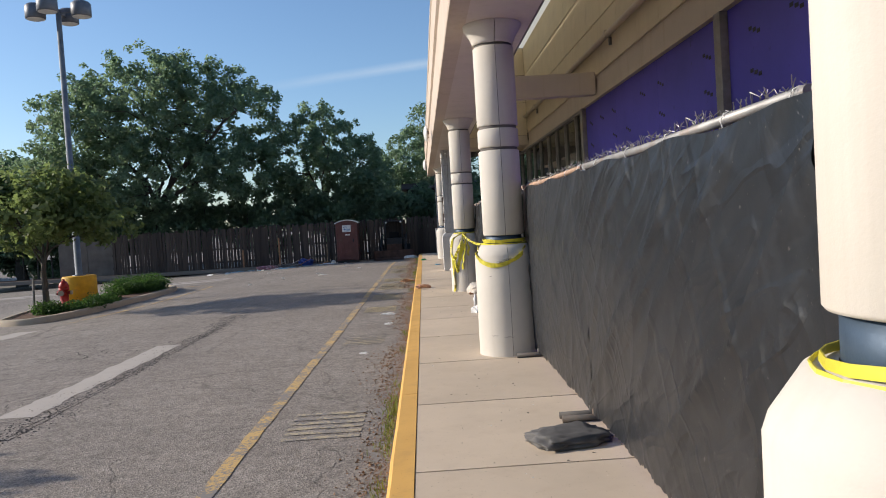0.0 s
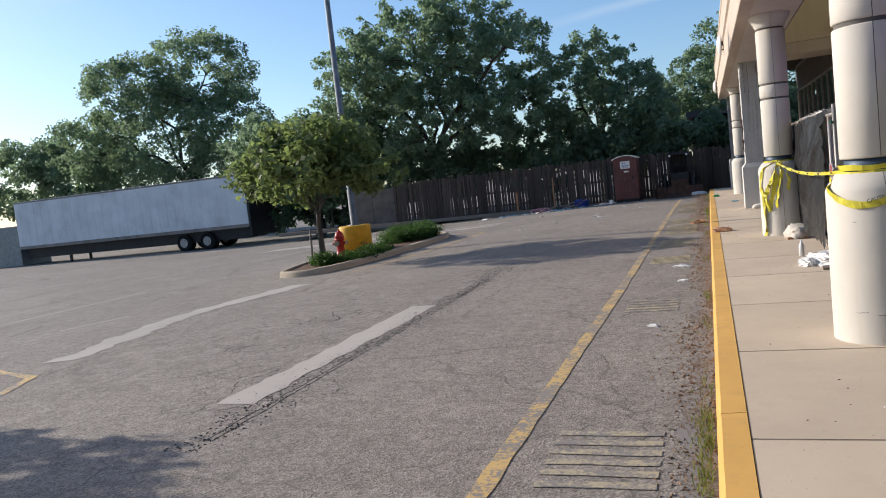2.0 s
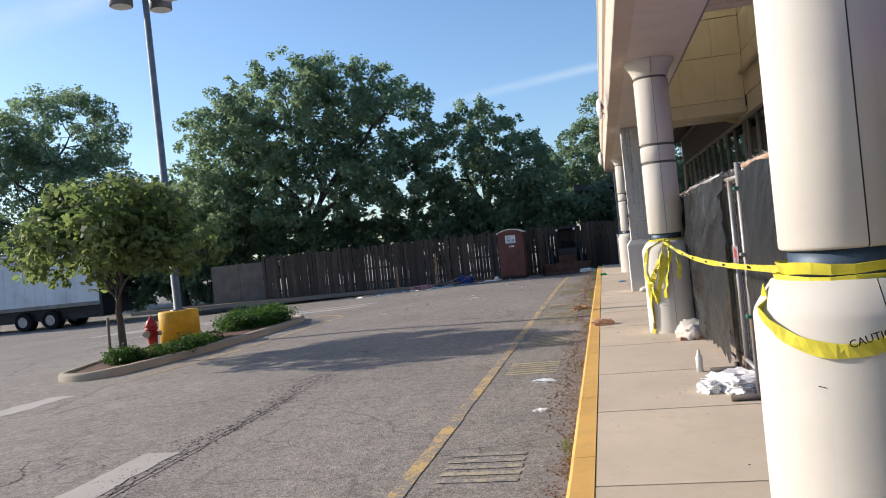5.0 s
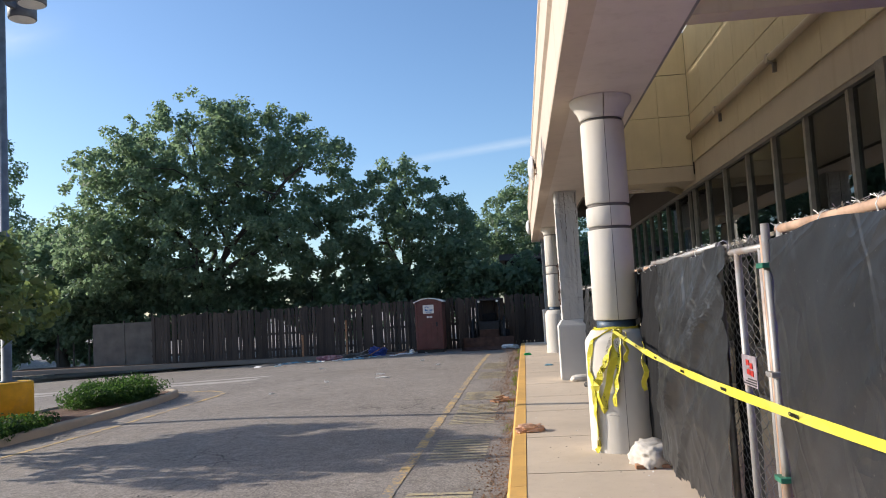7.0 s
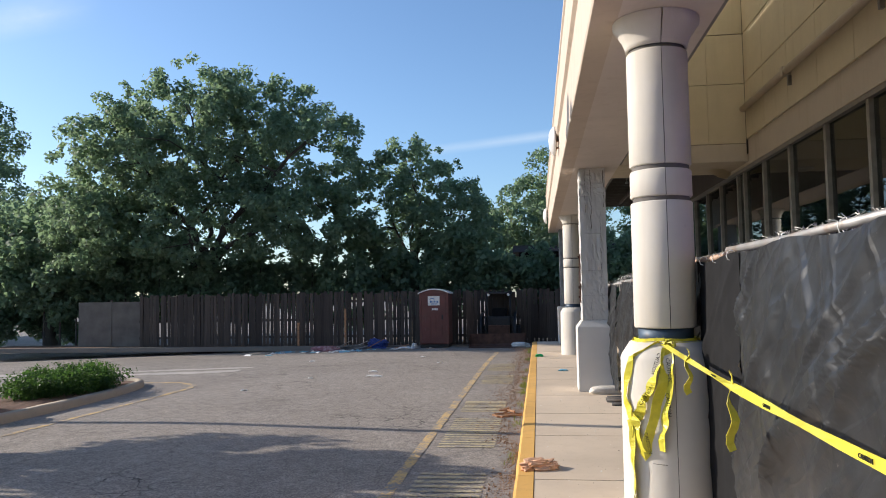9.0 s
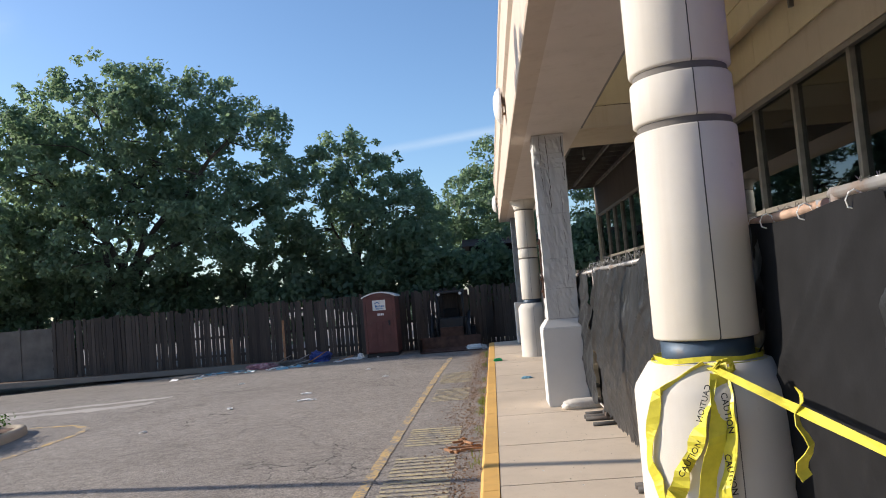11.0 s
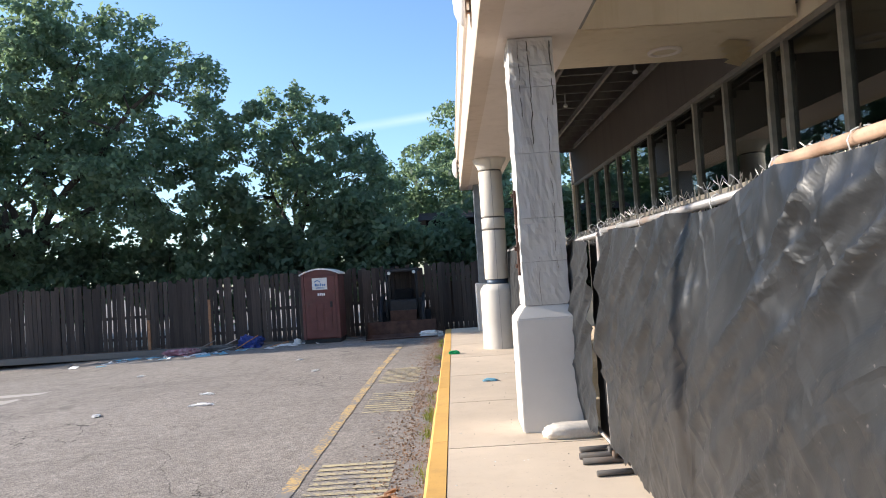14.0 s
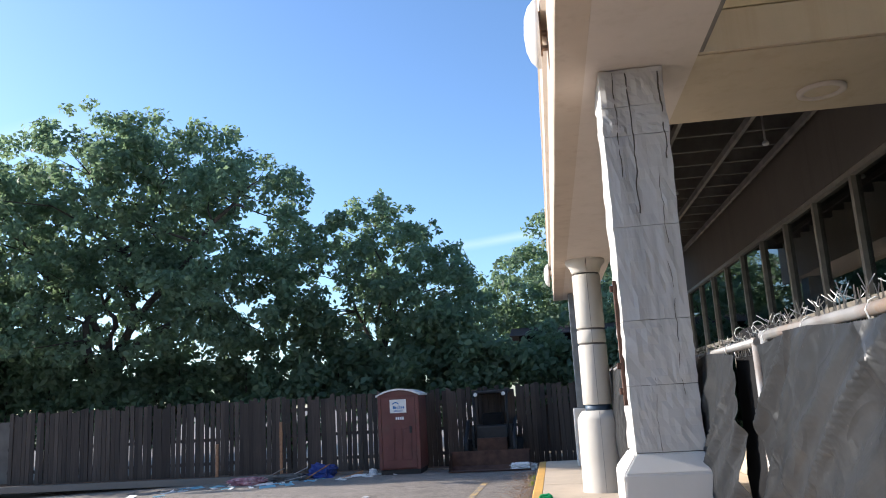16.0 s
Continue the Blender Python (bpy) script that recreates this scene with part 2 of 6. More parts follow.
def purple_board():
    """Purple sheathing with scuffs and dark printed marks."""
    m, n, l, p = material("purple_sheathing")
    v = coords(n, l, 1.0, "World")
    big, mid = noise_tex(n, l, v, 0.8, 5, 0.6), noise_tex(n, l, v, 7, 5, 0.6)
    col = ramp(n, l, big, [(0.3, (0.055, 0.045, 0.30)), (0.7, (0.085, 0.065, 0.42))])
    col = mixed(n, l, ramp(n, l, mid, [(0.66, (0, 0, 0)), (0.74, (0.7, 0.7, 0.7))]), col, (0.03, 0.026, 0.12))
    l.new(col, p.inputs["Base Color"])
    p.inputs["Roughness"].default_value = 0.55
    bump(n, l, mid, 0.2, 0.004, p)
    return m


M_ASPHALT = asphalt()
M_YLINE = worn_paint("yellow_line_paint", (0.58, 0.39, 0.15), 0.46)
M_HATCH = worn_paint("pale_yellow_paint", (0.48, 0.40, 0.24), 0.49)
M_HATCHOLD = worn_paint("old_yellow_paint", (0.44, 0.37, 0.25), 0.455)
M_WLINE = worn_paint("pale_patch", (0.34, 0.31, 0.28), 0.56)
M_PATCH = concrete("concrete_patch", (0.47, 0.435, 0.395), (0.34, 0.31, 0.28))
M_SLAB = concrete("sidewalk_concrete", (0.62, 0.515, 0.395), (0.46, 0.36, 0.26))
M_KERB = concrete("yellow_kerb_paint", (0.66, 0.39, 0.115), (0.40, 0.25, 0.10), joints=0.5)
M_KERBSTONE = concrete("island_kerb", (0.42, 0.36, 0.28), (0.28, 0.23, 0.18))
# island kerb concrete at half tone: the back fence's shade put into its colour
M_SHADEKERB = concrete("shaded_kerb", (0.21, 0.19, 0.17), (0.15, 0.13, 0.11))
M_GUTTER = worn_paint("gutter_dirt", (0.165, 0.125, 0.092), 0.44)
M_JOINT = simple("joint_dirt", (0.07, 0.06, 0.05), 0.95)
M_COLUMN = stucco("column_paint", (0.66, 0.615, 0.545), (0.47, 0.41, 0.33), 0.35)
M_COLLAR = simple("blue_steel", (0.06, 0.09, 0.13), 0.5, 0.3, dirt=(0.12, 0.08, 0.05))
M_GROOVE = simple("dark_groove", (0.16, 0.145, 0.13), 0.9)
M_PIER = stucco("bare_pier_block", (0.55, 0.53, 0.505), (0.20, 0.185, 0.17), 0.7)
M_PED = stucco("pedestal_paint", (0.66, 0.63, 0.59), (0.48, 0.43, 0.37), 0.3)
M_SOFFIT = stucco("soffit_paint", (0.68, 0.60, 0.54), (0.42, 0.34, 0.27), 0.35)
M_FASCIA = stucco("fascia_paint", (0.60, 0.50, 0.41), (0.40, 0.30, 0.22), 0.6)
M_YELLOW = stucco("yellow_panel", (0.67, 0.56, 0.36), (0.50, 0.39, 0.23), 0.35)
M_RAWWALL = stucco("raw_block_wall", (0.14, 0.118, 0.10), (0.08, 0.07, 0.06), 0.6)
M_TAN = stucco("tan_wall", (0.59, 0.495, 0.365), (0.42, 0.32, 0.2), 0.5)
M_FRAME = simple("bronze_aluminium", (0.27, 0.245, 0.21), 0.45, 0.3, dirt=(0.2, 0.18, 0.15))
M_GLASS = glass("window_glass", (0.20, 0.23, 0.23))
M_PURPLE = purple_board()
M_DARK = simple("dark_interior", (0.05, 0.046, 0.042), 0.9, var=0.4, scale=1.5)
M_JOIST = simple("dark_joist", (0.15, 0.14, 0.13), 0.85, var=0.4, scale=3)
M_JOISTPALE = simple("dusty_rail", (0.22, 0.205, 0.19), 0.8, var=0.4, scale=3)
M_GALV = simple("galvanised_steel", (0.36, 0.35, 0.34), 0.55, 0.5, dirt=(0.30, 0.18, 0.10))
M_RUSTPIPE = simple("primed_pipe", (0.50, 0.33, 0.23), 0.65, 0.1, var=0.35, scale=9, dirt=(0.30, 0.17, 0.10))
M_WIRE = simple("wire", (0.42, 0.41, 0.39), 0.45, 0.8)
M_FABRIC = fabric()
M_DUSTY = fabric("dusty_screen_fabric", (0.012, 0.0135, 0.0155), (0.033, 0.035, 0.038))
M_TAPE = simple("caution_tape", (0.68, 0.60, 0.06), 0.35, var=0.2, scale=14)
M_INK = simple("black_print", (0.02, 0.02, 0.02), 0.6)
M_SAND = simple("white_sandbag", (0.62, 0.57, 0.50), 0.85, var=0.3, scale=8, dirt=(0.38, 0.3, 0.22))
M_SIGNDULL = simple("grimy_sign", (0.27, 0.23, 0.25), 0.7, var=0.3, scale=14)
M_BLACKBAG = simple("dark_sandbag", (0.11, 0.105, 0.10), 0.75, var=0.35, scale=8)
M_RUBBER = simple("rubber", (0.014, 0.014, 0.015), 0.85, spec=0.15)
M_BOARD = wood_fence_mat()
M_GREYBOARD = simple("pale_fence_panel", (0.24, 0.22, 0.20), 0.8, var=0.3, scale=2)
M_PALEFENCE = simple("pale_brown_fence", (0.17, 0.145, 0.125), 0.85, var=0.3, scale=2)
M_TOILET = simple("maroon_plastic", (0.13, 0.045, 0.040), 0.5, var=0.25, scale=3, dirt=(0.12, 0.06, 0.045))
M_TOILETSIDE = simple("dark_maroon_plastic", (0.12, 0.04, 0.035), 0.5, var=0.25, scale=3)
M_WHITE = simple("white_plastic", (0.75, 0.75, 0.73), 0.45, var=0.1)
M_SIGNBLUE = simple("sign_blue", (0.03, 0.16, 0.42), 0.5)
M_RED = simple("hydrant_red", (0.46, 0.03, 0.025), 0.45, var=0.3, scale=12, dirt=(0.25, 0.06, 0.05))
M_BASEYEL = simple("yellow_base_paint", (0.72, 0.40, 0.02), 0.6, var=0.2, scale=4, dirt=(0.45, 0.27, 0.06))
M_POLE = simple("grey_pole", (0.22, 0.24, 0.26), 0.5, 0.4)
M_FOOT = simple("dull_steel", (0.10, 0.092, 0.085), 0.7, 0.2, dirt=(0.16, 0.10, 0.06))
M_LAMP = simple("lamp_housing", (0.14, 0.15, 0.17), 0.5, 0.4)
M_TRAILER = simple("white_trailer", (0.62, 0.66, 0.70), 0.5, var=0.15, scale=0.8, dirt=(0.45, 0.46, 0.48))
M_BLACK = simple("black_steel", (0.03, 0.03, 0.032), 0.6, 0.2)
M_RUST = simple("rusty_steel", (0.095, 0.052, 0.038), 0.85, 0.2, var=0.45, scale=5)
M_SOIL = simple("mulch", (0.15, 0.085, 0.055), 0.95, var=0.5, scale=14, bump_d=0.02, space="Object")
M_BRICKDARK = simple("dark_siding", (0.05, 0.036, 0.032), 0.85, var=0.3, scale=2)
M_SKYLIGHT, _n, _l, _p = material("skylight_panel")
_t = _n.new("ShaderNodeBsdfTranslucent")
_t.inputs["Color"].default_value = (0.80, 0.78, 0.70, 1)
_l.new(_t.outputs[0], _n["Material Output"].inputs["Surface"])
M_DOME = simple("opal_dome", (0.80, 0.79, 0.77), 0.3, var=0.05)
M_LEAF = leafy("tree_leaf", (0.080, 0.130, 0.092), (0.185, 0.265, 0.175), (0.36, 0.50, 0.24))
M_LEAF2 = leafy("young_tree_leaf", (0.066, 0.104, 0.044), (0.175, 0.225, 0.092), (0.30, 0.39, 0.11))
M_SHRUB = leafy("juniper", (0.022, 0.060, 0.018), (0.060, 0.125, 0.032), (0.10, 0.2, 0.03))
M_GRASS = leafy("weed", (0.06, 0.09, 0.02), (0.20, 0.22, 0.06), (0.3, 0.35, 0.06))
M_BARK = bark("bark", (0.10, 0.085, 0.07))
M_GRAVEL = simple("gravel", (0.30, 0.19, 0.12), 0.9, var=0.5, scale=40)
M_PAPER = simple("litter_paper", (0.82, 0.81, 0.79), 0.7, var=0.1)
M_CRUMB = simple("asphalt_crumb", (0.075, 0.072, 0.070), 0.9, var=0.5, scale=30, space="World")
M_CRACK = simple("hairline_crack", (0.10, 0.085, 0.07), 0.95)
M_BLUE = simple("blue_tarp", (0.03, 0.06, 0.26), 0.5, var=0.3, scale=8)
M_PINK = simple("pink_cloth", (0.42, 0.20, 0.24), 0.85, var=0.5, scale=9, dirt=(0.6, 0.57, 0.55))
M_WOODBIT = simple("broken_wood", (0.40, 0.21, 0.11), 0.85, var=0.4, scale=20)
M_GREENPL = simple("green_plastic", (0.02, 0.40, 0.14), 0.4)
M_CLAMP = simple("green_clamp", (0.03, 0.16, 0.10), 0.5)
M_CYAN = simple("blue_paper", (0.25, 0.5, 0.62), 0.7)
M_ORANGE = simple("peach_cloth", (0.72, 0.42, 0.26), 0.8, var=0.3, scale=20)


# ---- mesh helpers ----
ORIGIN = {}


def box(bm, x0, x1, y0, y1, z0, z1, bevel=0.0):
    vs = [bm.verts.new(p) for p in ((x0, y0, z0), (x1, y0, z0), (x1, y1, z0), (x0, y1, z0), (x0, y0, z1), (x1, y0, z1), (x1, y1, z1), (x0, y1, z1))]
    fs = [bm.faces.new([vs[i] for i in q]) for q in ((3, 2, 1, 0), (4, 5, 6, 7), (0, 1, 5, 4), (1, 2, 6, 5), (2, 3, 7, 6), (3, 0, 4, 7))]
    if bevel:
        es = list({e for f in fs for e in f.edges})
        bmesh.ops.bevel(bm, geom=es, offset=bevel, segments=2, affect="EDGES", profile=0.6)
    return vs


def boxed(x0, x1, y0, y1, z0, z1, bevel=0.0):
    bm = bmesh.new()
    box(bm, x0, x1, y0, y1, z0, z1, bevel)
    return bm


def lathe(bm, profile, cx=0.0, cy=0.0, segs=40, a0=0.0, a1=2 * math.pi, wobble=0.0, closed_ends=True):
    """Revolve (radius, z) pairs about the upright line through (cx, cy)."""
    full = abs(a1 - a0 - 2 * math.pi) < 1e-6
    count = segs if full else segs + 1
    rings = []
    for r, z in profile:
        ring = []
        for i in range(count):
            a = a0 + (a1 - a0) * i / segs
            w = 1 + wobble * noise.noise((math.cos(a) * 2.0 + cx, math.sin(a) * 2.0 + cy, z * 1.5))
            ring.append(bm.verts.new((cx + math.cos(a) * r * w, cy + math.sin(a) * r * w, z)))
        rings.append(ring)
    for lo, hi in zip(rings, rings[1:]):
        for i in range(count if full else count - 1):
            j = (i + 1) % count
            f = bm.faces.new((lo[i], lo[j], hi[j], hi[i]))
            f.smooth = True
    if closed_ends and full:
        for ring, flip in ((rings[0], True), (rings[-1], False)):
            bm.faces.new(ring[::-1] if flip else ring)
    return rings


def tube(bm, pts, radius, sides=8, caps=True):
    """A tube along points; radius is a number or one number a point."""
    pts = [Vector(p) for p in pts]
    rings = []
    for i, p in enumerate(pts):
        d = (pts[min(i + 1, len(pts) - 1)] - pts[max(i - 1, 0)]).normalized()
        up = Vector((0, 0, 1)) if abs(d.z) < 0.9 else Vector((1, 0, 0))
        a = d.cross(up).normalized()
        b = a.cross(d).normalized()
        r = radius[i] if isinstance(radius, (list, tuple)) else radius
        rings.append([bm.verts.new(p + (a * math.cos(2 * math.pi * k / sides) + b * math.sin(2 * math.pi * k / sides)) * r) for k in range(sides)])
    for lo, hi in zip(rings, rings[1:]):
        for k in range(sides):
            f = bm.faces.new((lo[k], lo[(k + 1) % sides], hi[(k + 1) % sides], hi[k]))
            f.smooth = sides > 4
    if caps:
        bm.faces.new(rings[0][::-1])
        bm.faces.new(rings[-1])
    return rings


def ribbon(bm, pts, width, twist=0.0, thick=0.0015, side=None, crumple=0.0, seed=0.0):
    """A strip of tape along points, with thickness, crumpled or flat."""
    pts = [Vector(p) for p in pts]
    prev = None
    for i, p in enumerate(pts):
        d = (pts[min(i + 1, len(pts) - 1)] - pts[max(i - 1, 0)]).normalized()
        up = Vector((0, 0, 1)) if side is None else Vector(side)
        if abs(d.dot(up)) > 0.97:
            up = Vector((1, 0.3, 0))
        w = (up - d * up.dot(d)).normalized()
        a = twist * i / max(1, len(pts) - 1) + crumple * 1.3 * noise.noise((i * 0.31, seed, 2.2))
        width_here = width * (1 - crumple * (0.35 + 0.5 * noise.noise((i * 0.23, seed, 7.1))))
        q = d.cross(w)
        w2 = w * math.cos(a) + q * math.sin(a)
        nrm = d.cross(w2) * thick
        cur = [bm.verts.new(p + w2 * s * width_here / 2 + nrm * t) for s, t in ((-1, -1), (1, -1), (1, 1), (-1, 1))]
        if prev:
            for k in range(4):
                bm.faces.new((prev[k], prev[(k + 1) % 4], cur[(k + 1) % 4], cur[k]))
        prev = cur


def thing(name, loc, label, category, group="", kind=""):
    ob = new(name)
    ob.empty_display_size = 0.2
    ob.location = loc
    ORIGIN[ob] = Vector(loc)
    return tagged(ob, label, category, group, kind)


def part(name, bm, mat, parent, label="", smooth=False):
    """Link a bmesh, made in world metres, as one mesh under a thing or a part."""
    org = ORIGIN[parent]
    bmesh.ops.recalc_face_normals(bm, faces=bm.faces[:])
    bm.transform(Matrix.Translation(-org))
    me = bpy.data.meshes.new(name)
    bm.to_mesh(me)
    bm.free()
    me.materials.append(mat)
    if smooth:
        me.shade_smooth()
    ob = new(name, me)
    ob.parent = parent
    ORIGIN[ob] = org
    return tagged(ob, label)


def structure(name, bm, mat, label, category, kind="structure", smooth=False):
    bmesh.ops.recalc_face_normals(bm, faces=bm.faces[:])
    me = bpy.data.meshes.new(name)
    bm.to_mesh(me)
    bm.free()
    me.materials.append(mat)
    if smooth:
        me.shade_smooth()
    ob = new(name, me)
    ORIGIN[ob] = Vector((0, 0, 0))
    return tagged(ob, label, category, "", kind)


def solo(name, bm, mat, label, category, group="", kind="", smooth=False):
    """A thing that is one mesh; its origin stands at its lowest middle."""
    lo = min(v.co.z for v in bm.verts)
    cx = sum(v.co.x for v in bm.verts) / len(bm.verts)
    cy = sum(v.co.y for v in bm.verts) / len(bm.verts)
    bmesh.ops.recalc_face_normals(bm, faces=bm.faces[:])
    bm.transform(Matrix.Translation((-cx, -cy, -lo)))
    me = bpy.data.meshes.new(name)
    bm.to_mesh(me)
    bm.free()
    me.materials.append(mat)
    if smooth:
        me.shade_smooth()
    ob = new(name, me)
    ob.location = (cx, cy, lo)
    ORIGIN[ob] = Vector((cx, cy, lo))
    return tagged(ob, label, category, group, kind)


def piece(name, me, parent, loc, rz=0.0):
    """One of many alike pieces, sharing mesh data, under parent."""
    ob = new(name, me)
    ob.parent = parent
    ob.matrix_basis = pose(*(Vector(loc) - ORIGIN[parent]), 0, 0, rz)
    return ob


def mesh_of(bm, name, mat):
    bmesh.ops.recalc_face_normals(bm, faces=bm.faces[:])
    me = bpy.data.meshes.new(name)
    bm.to_mesh(me)
    bm.free()
    me.materials.append(mat)
    return me


def lettering(text, size, mat, parent, m, name="lettering", label=""):
    """Words as a thin mesh; m places the text's plane in the world."""
    cu = bpy.data.curves.new(name, "FONT")
    cu.body, cu.size, cu.extrude = text, size, 0.0015
    cu.align_x, cu.align_y = "CENTER", "CENTER"
    cu.resolution_u = 2
    tmp = bpy.data.objects.new("tmp_text", cu)
    me = bpy.data.meshes.new_from_object(tmp)
    bpy.data.objects.remove(tmp)
    bpy.data.curves.remove(cu)
    me.materials.clear()
    me.materials.append(mat)
    ob = new(name, me)
    ob.parent = parent
    ob.matrix_basis = Matrix.Translation(-ORIGIN[parent]) @ m
    ORIGIN[ob] = ORIGIN[parent]
    return tagged(ob, label)


# ---- ground ----
WALK = 0.128  # top of the sidewalk


def ground_z(x, y):
    fall = 0.030 * min(20.0, max(0.0, -x - 4.5))
    return -fall - 0.017 * min(8.0, max(0.0, y - 29.0))


def kerb_x(y):
    return 0.03 + 0.0024 * y


def sheet_axis(lo, hi, step, far):
    a = list(np.arange(lo, hi + 1e-6, step))
    out = [-far, -far / 3, -far / 8] + a + [far / 8, far / 3, far]
    return sorted({round(float(v), 3) for v in out})


def build_ground():
    xs, ys = sheet_axis(-42, 14, 1.0, 900), sheet_axis(-24, 62, 1.0, 900)
    bm = bmesh.new()
    grid = [[bm.verts.new((x, y, ground_z(x, y) - (0.012 if x > 0.4 else 0))) for y in ys] for x in xs]
    for i in range(len(xs) - 1):
        for j in range(len(ys) - 1):
            bm.faces.new((grid[i][j], grid[i + 1][j], grid[i + 1][j + 1], grid[i][j + 1]))
    return structure("ground", bm, M_ASPHALT, "cracked grey asphalt parking lot with stains and worn paint", "asphalt", smooth=True)


def strip(bm, pts, width, lift=0.004, rag=0.0):
    """A painted or filled strip lying on the ground along points."""
    prev = None
    pts = [Vector((*p, 0)) for p in pts]
    fine = []
    for a, b in zip(pts, pts[1:]):
        k = max(1, int((b - a).length / 0.12))
        fine += [a.lerp(b, i / k) for i in range(k)]
    fine.append(pts[-1])
    for i, p in enumerate(fine):
        d = (fine[min(i + 1, len(fine) - 1)] - fine[max(i - 1, 0)]).normalized()
        s = Vector((-d.y, d.x, 0))
        w = width / 2 * (1 + rag * noise.noise((p.x * 3, p.y * 3, 1.7)) + rag * 0.6 * noise.noise((p.x * 13, p.y * 13, 4.7)))
        w2 = width / 2 * (1 + rag * noise.noise((p.x * 3, p.y * 3, 9.7)) + rag * 0.6 * noise.noise((p.x * 13, p.y * 13, 6.1)))
        cur = []
        for q in (p - s * w, p + s * w2):
            cur.append(bm.verts.new((q.x, q.y, ground_z(q.x, q.y) + lift)))
        if prev:
            bm.faces.new((prev[0], prev[1], cur[1], cur[0]))
        prev = cur


build_ground()
bm = bmesh.new()
strip(bm, [(-1.16, -6), (-1.12, 6), (-1.05, 12), (-1.02, 20), (-0.97, 34)], 0.115, 0.005, 0.2)
structure("lane_line", bm, M_YLINE, "faded cracked yellow lane line on the asphalt", "road paint")
# worn hatch blocks between the line and the kerb
for y0, y1, x0, x1, bars in ((5.85, 6.6, -0.87, -0.25, 6), (10.4, 11.0, -0.86, -0.3, 3), (14.2, 14.9, -0.86, -0.26, 5), (16.4, 17.5, -0.86, -0.22, 6),
                             (18.8, 20.7, -0.86, -0.22, 8), (21.4, 22.4, -0.86, -0.22, 5), (24.9, 26.3, -0.82, -0.22, 6), (27.3, 29.0, -0.86, -0.24, 6)):
    bm = bmesh.new()
    bars = round((y1 - y0) / 0.15) + 1
    for k in range(bars):
        y = y0 + (y1 - y0) * k / (bars - 1)
        strip(bm, [(x0 + 0.02 * noise.noise((k, y, 0)), y), (x1, y + 0.02 * noise.noise((y, k, 3)))], 0.078, 0.005, 0.35)
    structure("hatch_marking", bm, M_HATCH if y0 > 12 else M_HATCHOLD, "worn pale yellow hatched marking beside the kerb", "road paint")
bm = bmesh.new()
strip(bm, [(-0.055 + 0.02 * math.sin(k * 1.7) + 0.0024 * k, float(k)) for k in range(-6, 36)], 0.17, 0.0045, 1.3)
structure("gutter_dirt", bm, M_GUTTER, "brown dirt washed into the gutter along the kerb", "dirt")
bm = bmesh.new()
strip(bm, [(-3.66, 7.25), (-3.62, 9.2), (-3.6, 11.5)], 0.34, 0.004, 0.35)
structure("trench_patch", bm, M_PATCH, "pale concrete strip patched into the asphalt", "pavement patch")
bm = bmesh.new()
strip(bm, [(-7.75, 9.4), (-8.05, 11.2), (-8.3, 12.4), (-7.9, 14.6), (-7.7, 15.4)], 0.5, 0.004, 0.6)
structure("trench_patch_2", bm, M_PATCH, "long uneven pale patch across the asphalt", "pavement patch")
bm = bmesh.new()
strip(bm, [(-17.5, 29.6), (-13.0, 29.1), (-9.9, 28.9), (-7.1, 28.8)], 1.5, 0.004, 0.3)
structure("trench_patch_3", bm, M_PATCH, "broad pale patch of newer paving", "pavement patch")
bm = bmesh.new()
strip(bm, [(-16, 11.0), (-13.7, 13.5), (-13.3, 17.4)], 0.14, 0.004, 0.4)
strip(bm, [(-10.5, 12.0), (-9.95, 13.1)], 0.14, 0.004, 0.4)
strip(bm, [(-14.5, 24.0), (-13.5, 28.0)], 0.12, 0.004, 0.4)
structure("parking_stripe", bm, M_WLINE, "faint white parking stripes", "road paint")
bm = bmesh.new()
strip(bm, [(-9.4, 9.4), (-8.1, 8.9), (-7.35, 8.6), (-6.9, 7.7), (-7.3, 6.9), (-9.0, 6.6)], 0.12, 0.005, 0.4)
strip(bm, [(-7.4, 16.4), (-6.95, 18.2), (-6.75, 20.4), (-6.68, 22.5), (-6.62, 24.7), (-6.8, 25.3), (-7.35, 25.9), (-8.4, 26.2)], 0.12, 0.005, 0.4)
structure("island_line", bm, M_YLINE, "worn yellow line curving round the island", "road paint")

# ---- sidewalk, kerb ----
SLABS = [-14, -11.6, -9.2, -6.8, -4.4, -2.0, 0.4, 2.8, 4.49, 6.18, 8.0, 9.82, 11.6, 13.17, 15.0, 16.8, 18.82, 20.4, 22.22, 24.46, 26.7, 29.0, 31.3, 33.6, 35.8]
walkway = structure("sidewalk", boxed(0.2, 3.66, -14, 35.8, -0.05, WALK - 0.018), M_JOINT, "buff concrete sidewalk of large slabs under the canopy", "sidewalk")
for a, b in zip(SLABS, SLABS[1:]):
    bm = boxed(0.162, 3.65, a + 0.006, b - 0.006, 0.02, WALK)
    for v in bm.verts:
        if v.co.x < 1:
            v.co.x = kerb_x(v.co.y) + 0.163
    top = [e for e in bm.edges if all(v.co.z > WALK - 0.001 for v in e.verts)]
    bmesh.ops.bevel(bm, geom=top, offset=0.005, segments=2, affect="EDGES")
    part("slab", bm, M_SLAB, walkway)
kerb = structure("kerb", boxed(0.09, 0.16, -14, 35.6, -0.05, 0.1), M_JOINT, "yellow painted concrete kerb, scuffed along its edge", "kerb")
ky = -13.9
random.seed(4)
